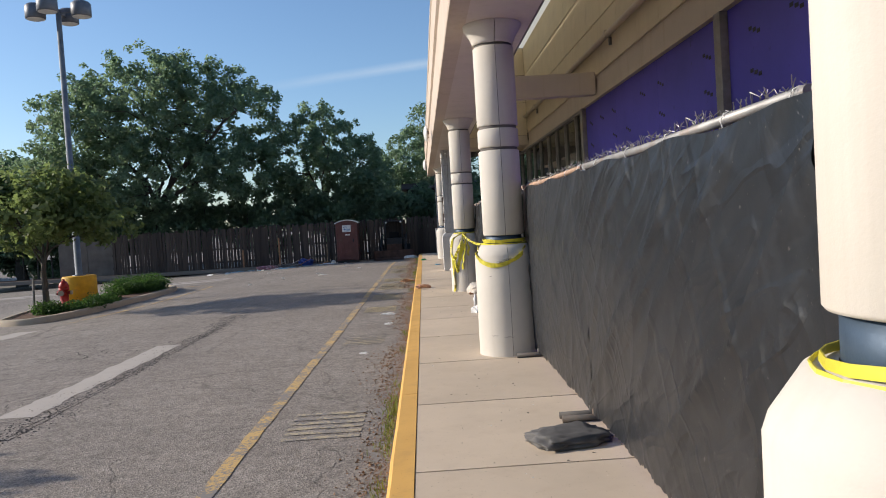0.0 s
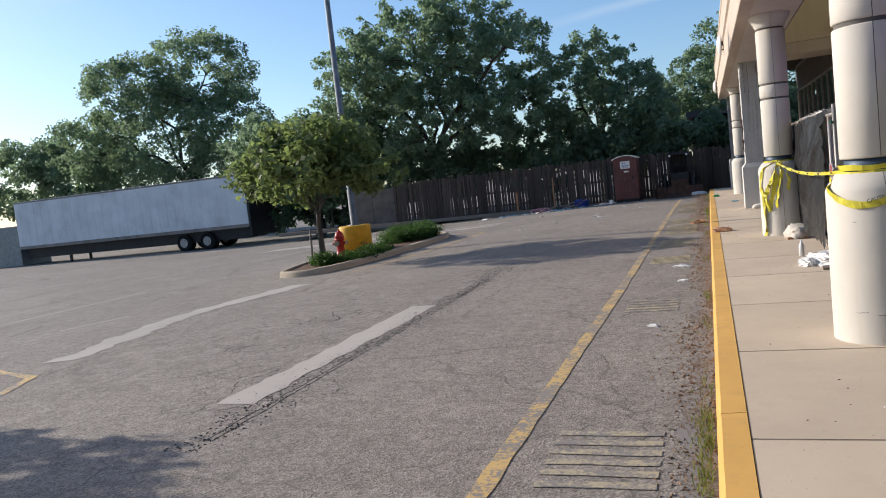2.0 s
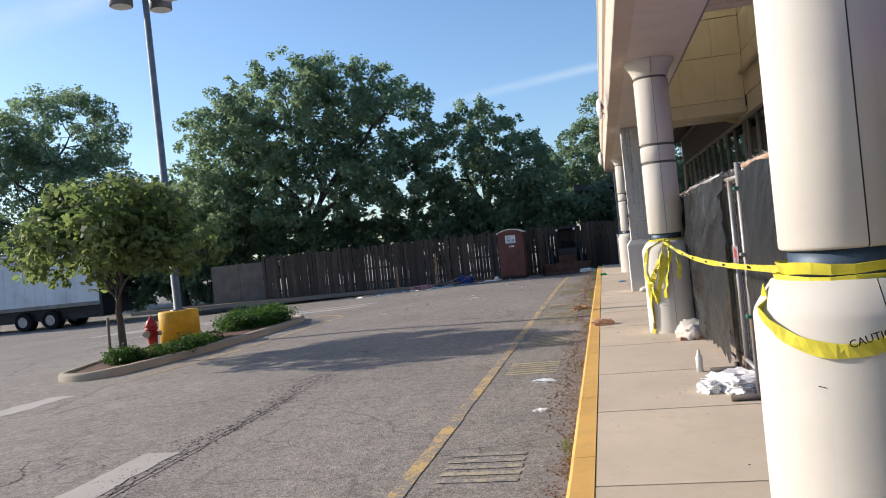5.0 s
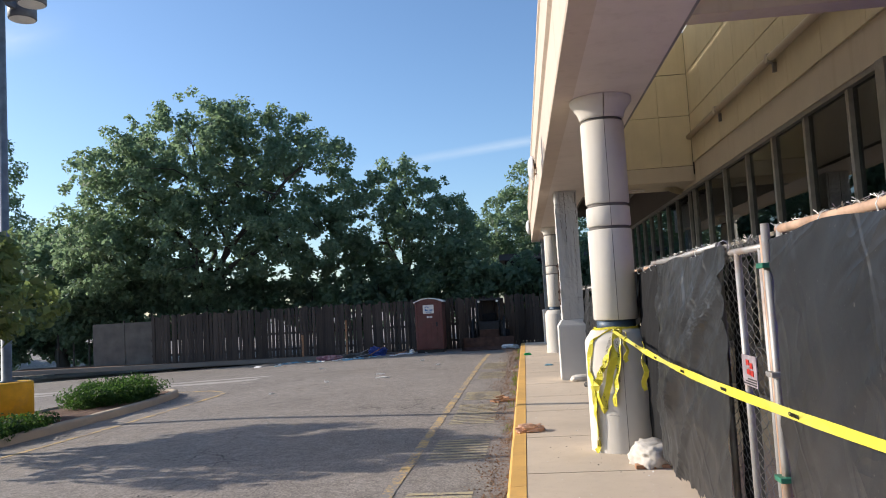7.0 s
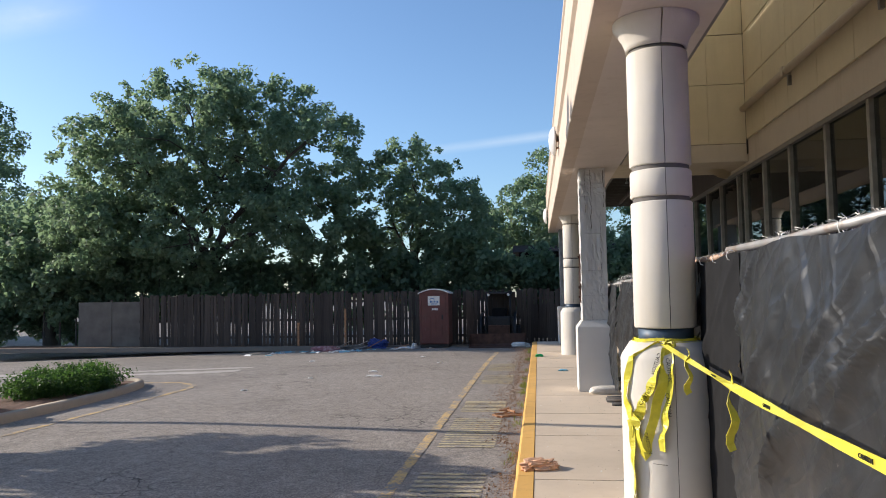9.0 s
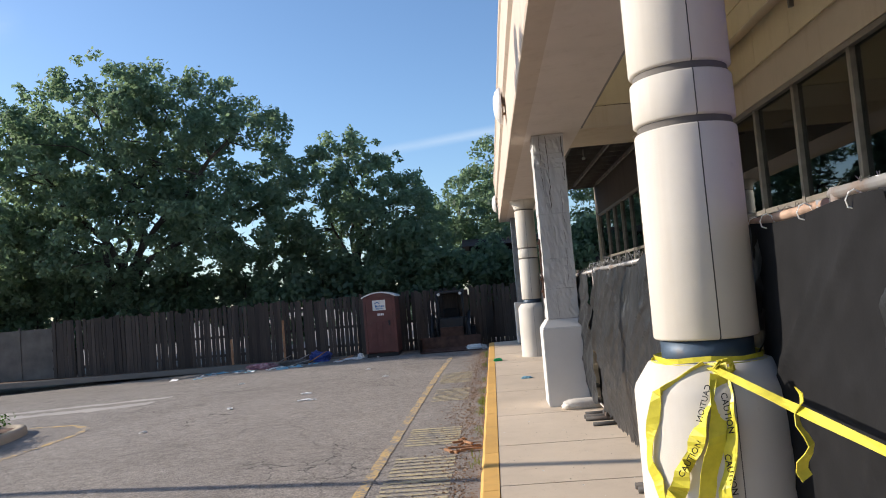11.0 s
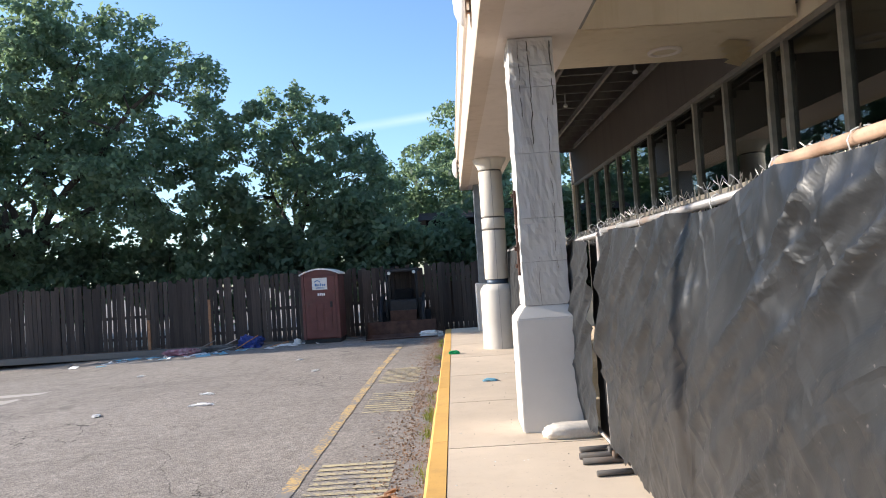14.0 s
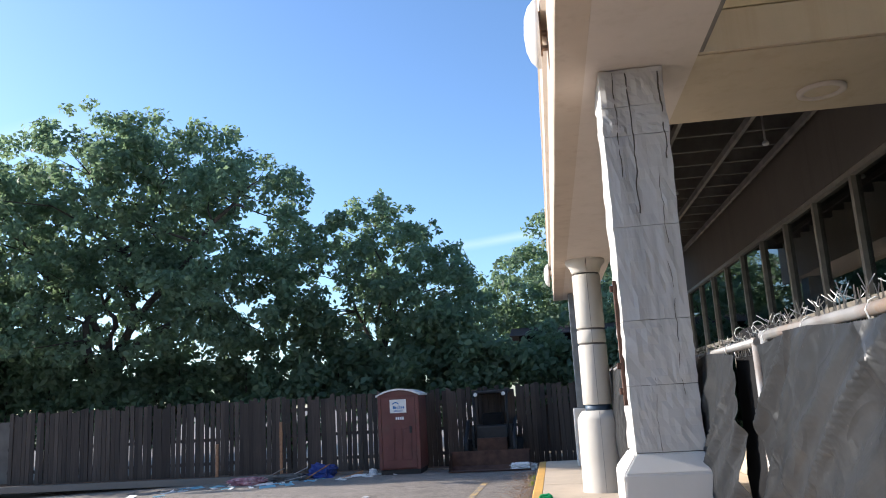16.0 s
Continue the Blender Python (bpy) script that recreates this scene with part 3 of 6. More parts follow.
while ky < 35.6:
    ln = min(random.choice((1.4, 1.75, 2.4, 3.0)), 35.75 - ky)
    bm = bmesh.new()
    n_cut = max(2, int(ln / 0.25))
    rows = []
    for i in range(n_cut + 1):
        y = ky + 0.004 + (ln - 0.008) * i / n_cut
        x = kerb_x(y)
        w = 0.006 * noise.noise((y * 2.2, 3.1, 0))
        prof = ((x - 0.012, -0.06), (x - 0.004 + w, 0.088), (x + 0.022 + w, WALK - 0.004), (x + 0.158, WALK + 0.003), (x + 0.160, -0.06))
        rows.append([bm.verts.new((px, y, pz)) for px, pz in prof])
    for r0, r1 in zip(rows, rows[1:]):
        for k in range(4):
            bm.faces.new((r0[k], r1[k], r1[k + 1], r0[k + 1]))
    for r in (rows[0], rows[-1]):
        bm.faces.new(r)
    part("kerb_stone", bm, M_KERB, kerb)
    ky += ln

# ---- building ----
WALL_X, HEAD, SILL = 3.70, 3.64, 0.75
SOFFIT, FASCIA_X, BEAM_X = 3.74, 0.74, 1.66
Y0, Y1 = -14.0, 35.6
COFFER_END, OPEN_Y = 22.58, 23.93

structure("wall_head_raw", boxed(WALL_X - 0.02, WALL_X + 0.25, 24.0, Y1, HEAD + 0.06, 5.0), M_RAWWALL, "raw dark wall band above the far windows", "wall")
structure("wall_head", boxed(WALL_X - 0.02, WALL_X + 0.25, Y0, 24.0, HEAD + 0.06, 5.0), M_TAN, "tan rendered wall band above the windows", "wall")
structure("wall_upper", boxed(WALL_X + 0.10, WALL_X + 0.30, Y0, COFFER_END, 5.0, 6.6), M_TAN, "upper wall behind the yellow panels", "wall")
structure("wall_plinth", boxed(WALL_X, WALL_X + 0.2, 15.2, Y1, 0.0, SILL - 0.04), M_TAN, "low tan plinth wall under the windows", "wall")
# shop back wall and floor near-black: the unlit room's shade is in their colour
structure("wall_back", boxed(WALL_X + 9.0, WALL_X + 9.2, Y0, Y1, 0.0, 6.6), M_DARK, "back wall of the empty shop, near-black for the unlit interior", "wall")
structure("wall_south", boxed(0.9, WALL_X + 9.2, Y0 - 0.2, Y0, 0.0, 6.6), M_TAN, "tan end wall of the building", "wall")
structure("wall_north", boxed(WALL_X + 0.0, WALL_X + 9.2, Y1, Y1 + 0.2, 0.0, 5.2), M_TAN, "tan end wall of the building", "wall")
structure("shop_floor", boxed(WALL_X + 0.25, WALL_X + 9.0, Y0, Y1, 0.0, 0.10), M_DARK, "bare shop floor, near-black for the unlit interior", "floor")
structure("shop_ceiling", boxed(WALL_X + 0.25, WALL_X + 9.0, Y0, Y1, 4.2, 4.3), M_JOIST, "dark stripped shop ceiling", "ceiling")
structure("roof", boxed(WALL_X + 0.1, WALL_X + 9.2, Y0, Y1, 6.64, 6.75), M_JOIST, "flat roof deck over the canopy", "roof")

# canopy: fascia, beam soffit, coffer, flat end soffit
bm = bmesh.new()
fy = Y0
ys = [Y0 + i * 0.8 for i in range(int((Y1 - Y0) / 0.8) + 1)] + [Y1]
prof = ((FASCIA_X, SOFFIT), (FASCIA_X - 0.01, SOFFIT + 0.02), (FASCIA_X - 0.01, 4.35), (FASCIA_X - 0.05, 4.38), (FASCIA_X - 0.05, 4.9), (FASCIA_X - 0.07, 4.92), (FASCIA_X - 0.07, 4.98), (FASCIA_X + 0.2, 4.98), (FASCIA_X + 0.2, SOFFIT))
rows = [[bm.verts.new((x + 0.004 * noise.noise((y * 0.8, z * 3, 0)), y, z)) for x, z in prof] for y in ys]
for r0, r1 in zip(rows, rows[1:]):
    for k in range(len(prof)):
        bm.faces.new((r0[k], r0[(k + 1) % len(prof)], r1[(k + 1) % len(prof)], r1[k]))
bm.faces.new(rows[0])
bm.faces.new(rows[-1])
fascia = structure("fascia", bm, M_FASCIA, "peach painted canopy fascia with water stains", "fascia")
structure("parapet", boxed(FASCIA_X - 0.05, FASCIA_X + 0.197, Y0, Y1, 4.983, 5.1), M_FASCIA, "set-back parapet above the fascia", "parapet")
bm = boxed(FASCIA_X + 0.2, BEAM_X, Y0, Y1, SOFFIT + 0.003, 6.6)
structure("canopy_beam", bm, M_SOFFIT, "pale painted canopy beam and soffit, stained", "canopy beam")
structure("beam_trim", boxed(BEAM_X, BEAM_X + 0.03, Y0, COFFER_END, SOFFIT + 0.01, SOFFIT + 0.05), M_GREYBOARD, "thin metal trim along the beam's edge", "trim")
# assumed skylight, out of view: added so diffused daylight brightens the yellow recess
structure("skylight", boxed(BEAM_X, WALL_X + 0.1, Y0, COFFER_END, 6.61, 6.63), M_SKYLIGHT, "assumed translucent skylight panels added to light the canopy recess", "skylight")
structure("soffit_end", boxed(BEAM_X, WALL_X - 0.02, COFFER_END + 0.05, OPEN_Y, SOFFIT + 0.006, SOFFIT + 0.12), M_TAN, "flat tan soffit with a broken edge", "soffit")

# yellow panels lining the recess, with joints
recess = structure("wall_recess", boxed(WALL_X + 0.02, WALL_X + 0.06, Y0, COFFER_END, 5.0, 6.605), M_JOINT, "yellow panelled wall of the canopy recess", "wall")
py = 19.52 - 1.05 * 32
while py < COFFER_END - 0.02:
    y0, y1 = max(py, Y0), min(py + 1.05, COFFER_END)
    if y1 > Y0 + 0.1:
        for z0, z1 in ((4.09, 4.99), (5.0, 5.79), (5.80, 6.6)):
            part("panel", boxed(WALL_X - 0.05, WALL_X - 0.022, y0 + 0.004, y1 - 0.004, z0 + 0.004, z1, 0.004), M_YELLOW, recess)
    py += 1.05
end_wall = structure("wall_recess_end", boxed(BEAM_X, WALL_X - 0.02, COFFER_END + 0.03, COFFER_END + 0.15, SOFFIT + 0.13, 6.605), M_JOINT, "yellow panelled end wall of the canopy recess", "wall")
part("panel", boxed(BEAM_X + 0.004, WALL_X - 0.053, COFFER_END, COFFER_END + 0.03, SOFFIT + 0.004, 4.025, 0.004), M_TAN, end_wall)
for x0, x1 in ((BEAM_X + 0.004, 2.367), (2.369, 3.072), (3.075, WALL_X - 0.053)):
    for z0, z1 in ((4.03, 4.985), (4.99, 5.79), (5.80, 6.6)):
        part("panel", boxed(x0, x1, COFFER_END, COFFER_END + 0.03, z0 + 0.004, z1, 0.004), M_YELLOW, end_wall)
for y in (-8.0, -0.6, 6.5, 13.75):
    structure("cross_beam", boxed(BEAM_X + 0.031, WALL_X - 0.055, y, y + 0.22, SOFFIT + 0.012, SOFFIT + 0.42, 0.01), M_TAN, "tan cross beam spanning the canopy recess", "beam")

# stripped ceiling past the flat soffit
structure("deck", boxed(BEAM_X, WALL_X, OPEN_Y, Y1, 4.75, 4.85), M_DARK, "near-black roof deck over the stripped ceiling", "ceiling")
for k in range(19):
    y = OPEN_Y + 0.25 + k * 0.61
    solo("ceiling_joist", boxed(BEAM_X + 0.01, WALL_X - 0.03, y, y + 0.05, 4.50, 4.745), M_JOIST, "dark ceiling joist, ceiling stripped away", "joist", "ceiling joists")
for x in (2.12, 2.88, 3.5):
    solo("ceiling_rail", boxed(x, x + 0.045, OPEN_Y + 0.1, 34, 4.41, 4.49), M_JOISTPALE, "pale dusty ceiling rail under the joists", "rail", "ceiling rails")
for x, y in ((2.5, 25.3), (3.2, 26.6), (2.5, 28.6)):
    h = thing("sprinkler_drop", (x, y, 4.3), "short pipe drop hanging from the stripped ceiling", "sprinkler", "sprinkler drops")
    bm = bmesh.new()
    tube(bm, [(x, y, 4.74), (x, y, 4.36)], 0.014, 8)
    part("pipe", bm, M_GALV, h)
    bm = bmesh.new()
    lathe(bm, [(0.0, 4.30), (0.035, 4.305), (0.04, 4.33), (0.018, 4.36), (0.0, 4.362)], x, y, 12)
    part("head", bm, M_WHITE, h)


def window_bay(index, y0, y1, double=False):
    win = thing("window_%d" % index, (WALL_X + 0.05, (y0 + y1) / 2, SILL), "tall dark shop window in a bronze frame", "window", "shop windows", "structure")
    bm = bmesh.new()
    for a in (y0, y1 - 0.035):
        box(bm, WALL_X + 0.0, WALL_X + 0.1, a, a + 0.035, SILL + 0.04, HEAD, 0.003)
    part("mullion", bm, M_FRAME, win)
    part("sill", boxed(WALL_X - 0.03, WALL_X + 0.12, y0, y1, SILL - 0.04, SILL + 0.04, 0.004), M_FRAME, win)
    part("head", boxed(WALL_X - 0.01, WALL_X + 0.11, y0, y1, HEAD, HEAD + 0.06, 0.004), M_FRAME, win)
    part("transom", boxed(WALL_X + 0.01, WALL_X + 0.09, y0 + 0.035, y1 - 0.035, 2.36, 2.42, 0.003), M_FRAME, win)
    for z0, z1 in ((SILL + 0.04, 2.36), (2.42, HEAD)):
        g = part("pane", boxed(WALL_X + 0.05, WALL_X + 0.056, y0 + 0.035, y1 - 0.035, z0, z1), M_GLASS, win)
        g.visible_shadow = False


MULL = [15.28, 16.0, 17.2, 18.35, 19.52, 20.8, 21.98, 23.04, 23.44, 24.65, 25.76, 26.92, 28.05, 29.2, 30.38, 31.55, 32.7, 33.9, 35.3]
for i, (a, b) in enumerate(zip(MULL, MULL[1:])):
    window_bay(i + 1, a, b)

# purple sheathing over the closed bays
for i, (a, b) in enumerate(((-13.5, -6.6), (-6.4, 0.9), (1.1, 8.1), (8.3, 15.1))):
    board = thing("boarded_opening", (WALL_X + 0.06, (a + b) / 2, 0.12), "scuffed purple sheathing boards closing a shop opening", "boarding", "boarded openings", "structure")
    k = max(1, round((b - a) / 2.4))
    for j in range(k):
        y0 = a + (b - a) * j / k
        part("sheet", boxed(WALL_X + 0.05, WALL_X + 0.066, y0 + 0.002, a + (b - a) * (j + 1) / k - 0.002, 0.11, HEAD + 0.055), M_PURPLE, board)
    marks = bmesh.new()
    for r_ in range(3):
        yy = a + 0.3
        while yy < b - 0.4:
            if noise.noise((yy * 1.3, r_ * 2.0, i)) > -0.15:
                for q in range(3):
                    box(marks, WALL_X + 0.0475, WALL_X + 0.0495, yy + q * 0.09, yy + q * 0.09 + 0.07, 2.45 + r_ * 0.42 + 0.03 * q, 2.49 + r_ * 0.42 + 0.03 * q)
            yy += 0.85
    pm = part("print_mark", marks, M_INK, board, "dark printed marks")
    pm["kind"] = "stuff"
for y in (-6.6, 0.9, 8.1, 15.1):
    structure("wall_post", boxed(WALL_X - 0.04, WALL_X + 0.12, y, y + 0.18, 0.11, HEAD + 0.058, 0.006), M_FRAME, "dark upright post between boarded bays", "post")

# conduit along the wall
cond = thing("conduit", (3.58, 4, 4.46), "tan painted pipe running along the wall under the panels", "pipe")
bm = bmesh.new()
tube(bm, [(3.59, -12, 4.55), (3.59, 8, 4.54), (3.59, 22.5, 4.56)], 0.05, 12)
part("pipe", bm, M_TAN, cond)
for y in (-9, -3, 3, 8.5, 12.5, 17.75, 20.4):
    part("coupling", boxed(3.535, 3.648, y, y + 0.10, 4.49, 4.615, 0.012), M_TAN, cond)
    part("bracket", boxed(3.60, 3.648, y - 0.02, y + 0.03, 4.36, 4.488, 0.006), M_FRAME, cond)


# ---- columns ----
def half_shells(profile, cx, cy, gap):
    """Two half shells with an open seam before and behind."""
    bm = bmesh.new()
    for side in (0, 1):
        r0 = profile[0][0]
        g = gap / r0
        a0 = math.pi / 2 + g if side == 0 else -math.pi / 2 + g
        lathe(bm, profile, cx, cy, 28, a0, a0 + math.pi - 2 * g, 0.004)
    return bm


def column(y, x=1.235):
    col = thing("column", (x, y, WALK), "round cream column with a fat drum base and grooved shaft", "column", "canopy columns")
    part("base_drum", half_shells([(0.335, WALK), (0.334, 0.66), (0.332, 1.215), (0.322, 1.245), (0.262, 1.335), (0.20, 1.345)], x, y, 0.002), M_COLUMN, col)
    bm = bmesh.new()
    lathe(bm, [(0.322, WALK), (0.322, 1.2), (0.2, 1.33), (0.2, 1.34)], x, y, 32)
    part("drum_core", bm, M_GROOVE, col)
    bm = bmesh.new()
    lathe(bm, [(0.198, 1.3), (0.198, 1.45)], x, y, 32)
    part("collar", bm, M_COLLAR, col, "blue-grey steel collar")
    for z0, z1 in ((1.435, 2.365), (2.395, 2.60), (2.63, 3.495)):
        part("shaft_ring", half_shells([(0.205, z0), (0.219, z0 + 0.004), (0.225, z0 + 0.012), (0.224, z1 - 0.012), (0.218, z1 - 0.003), (0.205, z1)], x, y, 0.0022), M_COLUMN, col)
    bm = bmesh.new()
    lathe(bm, [(0.207, 1.445), (0.207, 3.52)], x, y, 32)
    part("core", bm, M_GROOVE, col)
    part("capital", half_shells([(0.21, 3.52), (0.226, 3.522), (0.231, 3.55), (0.255, 3.61), (0.30, 3.675), (0.318, 3.70), (0.32, SOFFIT)], x, y, 0.003), M_COLUMN, col)
    return col


for y in (1.2, 8.37, 16.02, 30.25):
    column(y)


def rough_block(x0, x1, y0, y1, z0, z1, core):
    """A split-faced block: chipped edges, faces heaving outwards from the pier's core."""
    bm = bmesh.new()
    bmesh.ops.create_cube(bm, size=1.0)
    bmesh.ops.subdivide_edges(bm, edges=bm.edges[:], cuts=7, use_grid_fill=True)
    for v in bm.verts:
        u = v.co.copy()
        p = Vector(((x0 + x1) / 2 + u.x * (x1 - x0), (y0 + y1) / 2 + u.y * (y1 - y0), (z0 + z1) / 2 + u.z * (z1 - z0)))
        on = [abs(abs(c) - 0.5) < 0.01 for c in u]
        near = sorted(0.5 - abs(c) for c in u)[1]
        heave = 0.020 * noise.noise(p * 6.0) + 0.014 * noise.noise(p * 17.0) + 0.008 * abs(noise.noise(p * 34.0))
        chip = 0.003 + 0.016 * max(0.0, noise.noise(p * 11.0 + Vector((3, 1, 7)))) if sum(on) > 1 else 0.0
        d = heave * min(1.0, near * 5 + 0.25) - chip
        q = p.copy()
        if on[0] and abs(p.x - core[0]) > 0.15:
            q.x += math.copysign(d, p.x - core[0])
        if on[1] and abs(p.y - core[1]) > 0.15:
            q.y += math.copysign(d, p.y - core[1])
        if on[2] and sum(on) > 1:
            q.z -= math.copysign(0.0015 + 0.003 * max(0.0, noise.noise(p * 20)), u.z)
        v.co = q
    return bm


def square_pier():
    cx, cy = 1.232, 22.915
    p = thing("square_pier", (cx, cy, WALK), "square pier of rough cracked grey blocks on a painted pedestal", "pier")
    x0, x1, y0, y1 = 0.935, 1.545, 22.62, 23.22
    sx0, sx1, sy0, sy1 = 1.03, 1.434, 22.70, 23.13
    bm = bmesh.new()
    lo = [bm.verts.new(v) for v in ((x0, y0, WALK), (x1, y0, WALK), (x1, y1, WALK), (x0, y1, WALK))]
    mid = [bm.verts.new(v) for v in ((x0, y0, 1.15), (x1, y0, 1.15), (x1, y1, 1.15), (x0, y1, 1.15))]
    hi = [bm.verts.new(v) for v in ((sx0 - 0.01, sy0 - 0.01, 1.265), (sx1 + 0.01, sy0 - 0.01, 1.265), (sx1 + 0.01, sy1 + 0.01, 1.265), (sx0 - 0.01, sy1 + 0.01, 1.265))]
    for a, b in ((lo, mid), (mid, hi)):
        for k in range(4):
            bm.faces.new((a[k], a[(k + 1) % 4], b[(k + 1) % 4], b[k]))
    bm.faces.new(lo[::-1])
    bm.faces.new(hi)
    bmesh.ops.bevel(bm, geom=bm.edges[:], offset=0.01, segments=2, affect="EDGES")
    part("pedestal", bm, M_PED, p, "smooth off-white pedestal")
    part("core", boxed(sx0 + 0.03, sx1 - 0.03, sy0 + 0.03, sy1 - 0.03, 1.25, SOFFIT - 0.004), M_GROOVE, p)
    rnd = random.Random(3)
    z, k = 1.268, 0
    while z < SOFFIT - 0.05:
        h = min(rnd.choice((0.20, 0.40, 0.60, 0.61)), SOFFIT - 0.002 - z)
        if SOFFIT - z - h < 0.08:
            h = SOFFIT - 0.002 - z
        cut = sx0 + (sx1 - sx0) * (0.36, 0.66, 0.5, 0.42)[k % 4]
        for a, b in ((sx0, cut), (cut, sx1)):
            part("block", rough_block(a, b, sy0, sy1, z, z + h, (cx, cy)), M_PIER, p)
        z += h
        k += 1
    for xs, za, zb, w in ((1.115, 3.0, 3.73, 0.007), (1.205, 2.75, 3.73, 0.010), (1.405, 3.1, 3.73, 0.010), (1.35, 1.6, 3.1, 0.0035), (1.18, 1.27, 1.75, 0.003)):
        pts, zz = [], za
        while zz < zb:
            pts.append((xs + 0.018 * noise.noise((xs * 9, 1, zz * 6)) + 0.010 * noise.noise((xs, 4, zz * 22)), sy0 - 0.006, zz))
            zz += 0.04
        bm = bmesh.new()
        tube(bm, pts, [w * (0.35 + 0.65 * abs(noise.noise((xs, 2, q * 0.5)))) for q in range(len(pts))], 5, False)
        part("crack", bm, M_CRACK, p, "black grimy crack")
    part("bracket_rail", boxed(1.0, 1.022, 22.84, 22.90, 1.55, 2.35, 0.004), M_RUST, p, "rusty upright rail")
    for z in (1.62, 1.78, 2.28):
        part("bolt", boxed(0.98, 1.001, 22.85, 22.89, z, z + 0.04, 0.004), M_RUST, p)


square_pier()

# pier at the far end of the walk
pier = thing("end_pier", (1.2, 34.6, WALK), "blue-grey square pier at the end of the walk", "pier")
part("pedestal", boxed(0.95, 1.6, 34.3, 34.95, WALK, 1.3, 0.03), M_PED, pier)
part("shaft", boxed(1.04, 1.5, 34.4, 34.85, 1.3, SOFFIT, 0.01), M_POLE, pier)

# ---- chain link fence with privacy screen ----
FX = 1.53


def screen(y0, y1, z0, z1, seed, belly=0.05, ragged=0.05, lean=0.0, slack=0.03, step=0.0):
    """A hanging sheet with sharp pulls running down slantwise from its tie points; step lowers its top past y = 18.5."""
    bm = bmesh.new()
    rnd = random.Random(seed * 7 + 1)
    ny, nz = max(8, int((y1 - y0) / 0.022)), int((z1 - z0) / 0.026)
    pulls = []
    for k in range(int((y1 - y0) * 9) + 2):
        top = z1 - rnd.random() ** 2 * 0.9
        pulls.append((rnd.uniform(y0 - 0.6, y1), top, rnd.uniform(0.8, 1.7), rnd.uniform(0.35, 1.1), rnd.uniform(0.026, 0.05), rnd.uniform(0.020, 0.065) * rnd.choice((1, 1, 1, -0.7))))
    for k in range(int((y1 - y0) * 5)):
        pulls.append((rnd.uniform(y0, y1), rnd.uniform(z0 + 0.3, z1), rnd.uniform(-0.8, 2.5), rnd.uniform(0.15, 0.45), rnd.uniform(0.020, 0.035), rnd.uniform(0.008, 0.022)))
    crease = 0.80 if 17 <= seed <= 20 else 0.36
    grid = []
    for i in range(ny + 1):
        col = []
        u = i / ny
        y = y0 + (y1 - y0) * u
        drop = ragged * (0.5 + 0.5 * noise.noise((y * 6, seed, 2))) + 0.03 * noise.noise((y * 31, seed, 4))
        sag = slack * math.sin(y * 2.6 + seed) ** 2 + step * min(1.0, max(0.0, (y - 18.3) / 0.5))
        for j in range(nz + 1):
            w = j / nz
            z = z0 + drop + (z1 - z0 - drop - sag) * w
            fold = 0.030 * noise.noise((y * 1.3, z * 0.9, seed)) + 0.008 * noise.noise((y * 4 + z * 3, z * 3.2, seed + 5)) + 0.002 * noise.noise((y * 15 + z * 7, z * 10, seed + 9))
            across, along = (y + 1.3 * z) / 1.64, (1.3 * y - z) / 1.64
            fold += 0.020 * max(0.0, 1 - 5 * abs(noise.noise((across * 2.3, along * 0.7, seed + 31)))) + 0.009 * max(0.0, 1 - 4 * abs(noise.noise((across * 5.5, along * 2.2, seed + 37))))
            fold += 0.010 * max(0.0, 1 - 4 * abs(noise.noise((y * 2.6 - z, z * 2.0 + y, seed + 41))))
            for py, pz, sl, ln, wd, amp in pulls:
                d = pz - z
                if -0.1 < d < ln + 0.1:
                    t = (y - py - sl * d - 0.05 * math.sin(d * 3 + py)) / (wd * (1 + 0.8 * max(0.0, d)))
                    if -5 < t < 5:
                        fold += amp * math.exp(-abs(t) ** 1.15) * math.sin(math.pi * min(1.0, max(0.0, (d + 0.1) / (ln + 0.2))))
            x = FX - 0.035 - belly * math.sin(math.pi * w) * math.sin(math.pi * u) - crease * fold + lean * (1 - w)
            edge = max(0.0, 1 - min(y - y0, y1 - y) / 0.15)
            col.append(bm.verts.new((x, y + edge * (0.05 * noise.noise((z * 2.6, seed, 1)) + 0.02 * noise.noise((z * 11, seed, 6))), z)))
        grid.append(col)
    for i in range(ny):
        for j in range(nz):
            f = bm.faces.new((grid[i][j], grid[i + 1][j], grid[i + 1][j + 1], grid[i][j + 1]))
            f.smooth = True
    return bm


def wire_top(bm, y0, y1, z, seed, tall=0.07):
    """Twisted wire ends that stand up along the top rail."""
    rnd = random.Random(seed)
    y = y0
    while y < y1:
        h = tall * rnd.uniform(0.5, 1.2)
        dx, dy = rnd.uniform(-0.02, 0.02), rnd.uniform(-0.03, 0.03)
        tube(bm, [(FX + 0.005, y - 0.02, z - 0.06), (FX + dx, y + 0.012, z + h * 0.55), (FX + dx * 2, y + dy, z + h)], 0.0022, 3, False)
        tube(bm, [(FX - 0.005, y + 0.04, z - 0.06), (FX + dx, y + 0.002, z + h * 0.55), (FX - dx, y - dy + 0.02, z + h * 0.95)], 0.0022, 3, False)
        y += 0.04


def diamond_mesh(bm, y0, y1, z0, z1, step=0.056):
    """Woven wire: zigzag strands side by side."""
    k = 0
    y = y0
    while y < y1:
        pts, z, s = [], z0, 1
        while z < z1:
            pts.append((FX + 0.004 * s, y + (step / 2) * s * (1 if k % 2 else -1), z))
            z += step / 2 * 1.15
            s = -s
        tube(bm, pts, 0.0024, 3, False)
        y += step
        k += 1


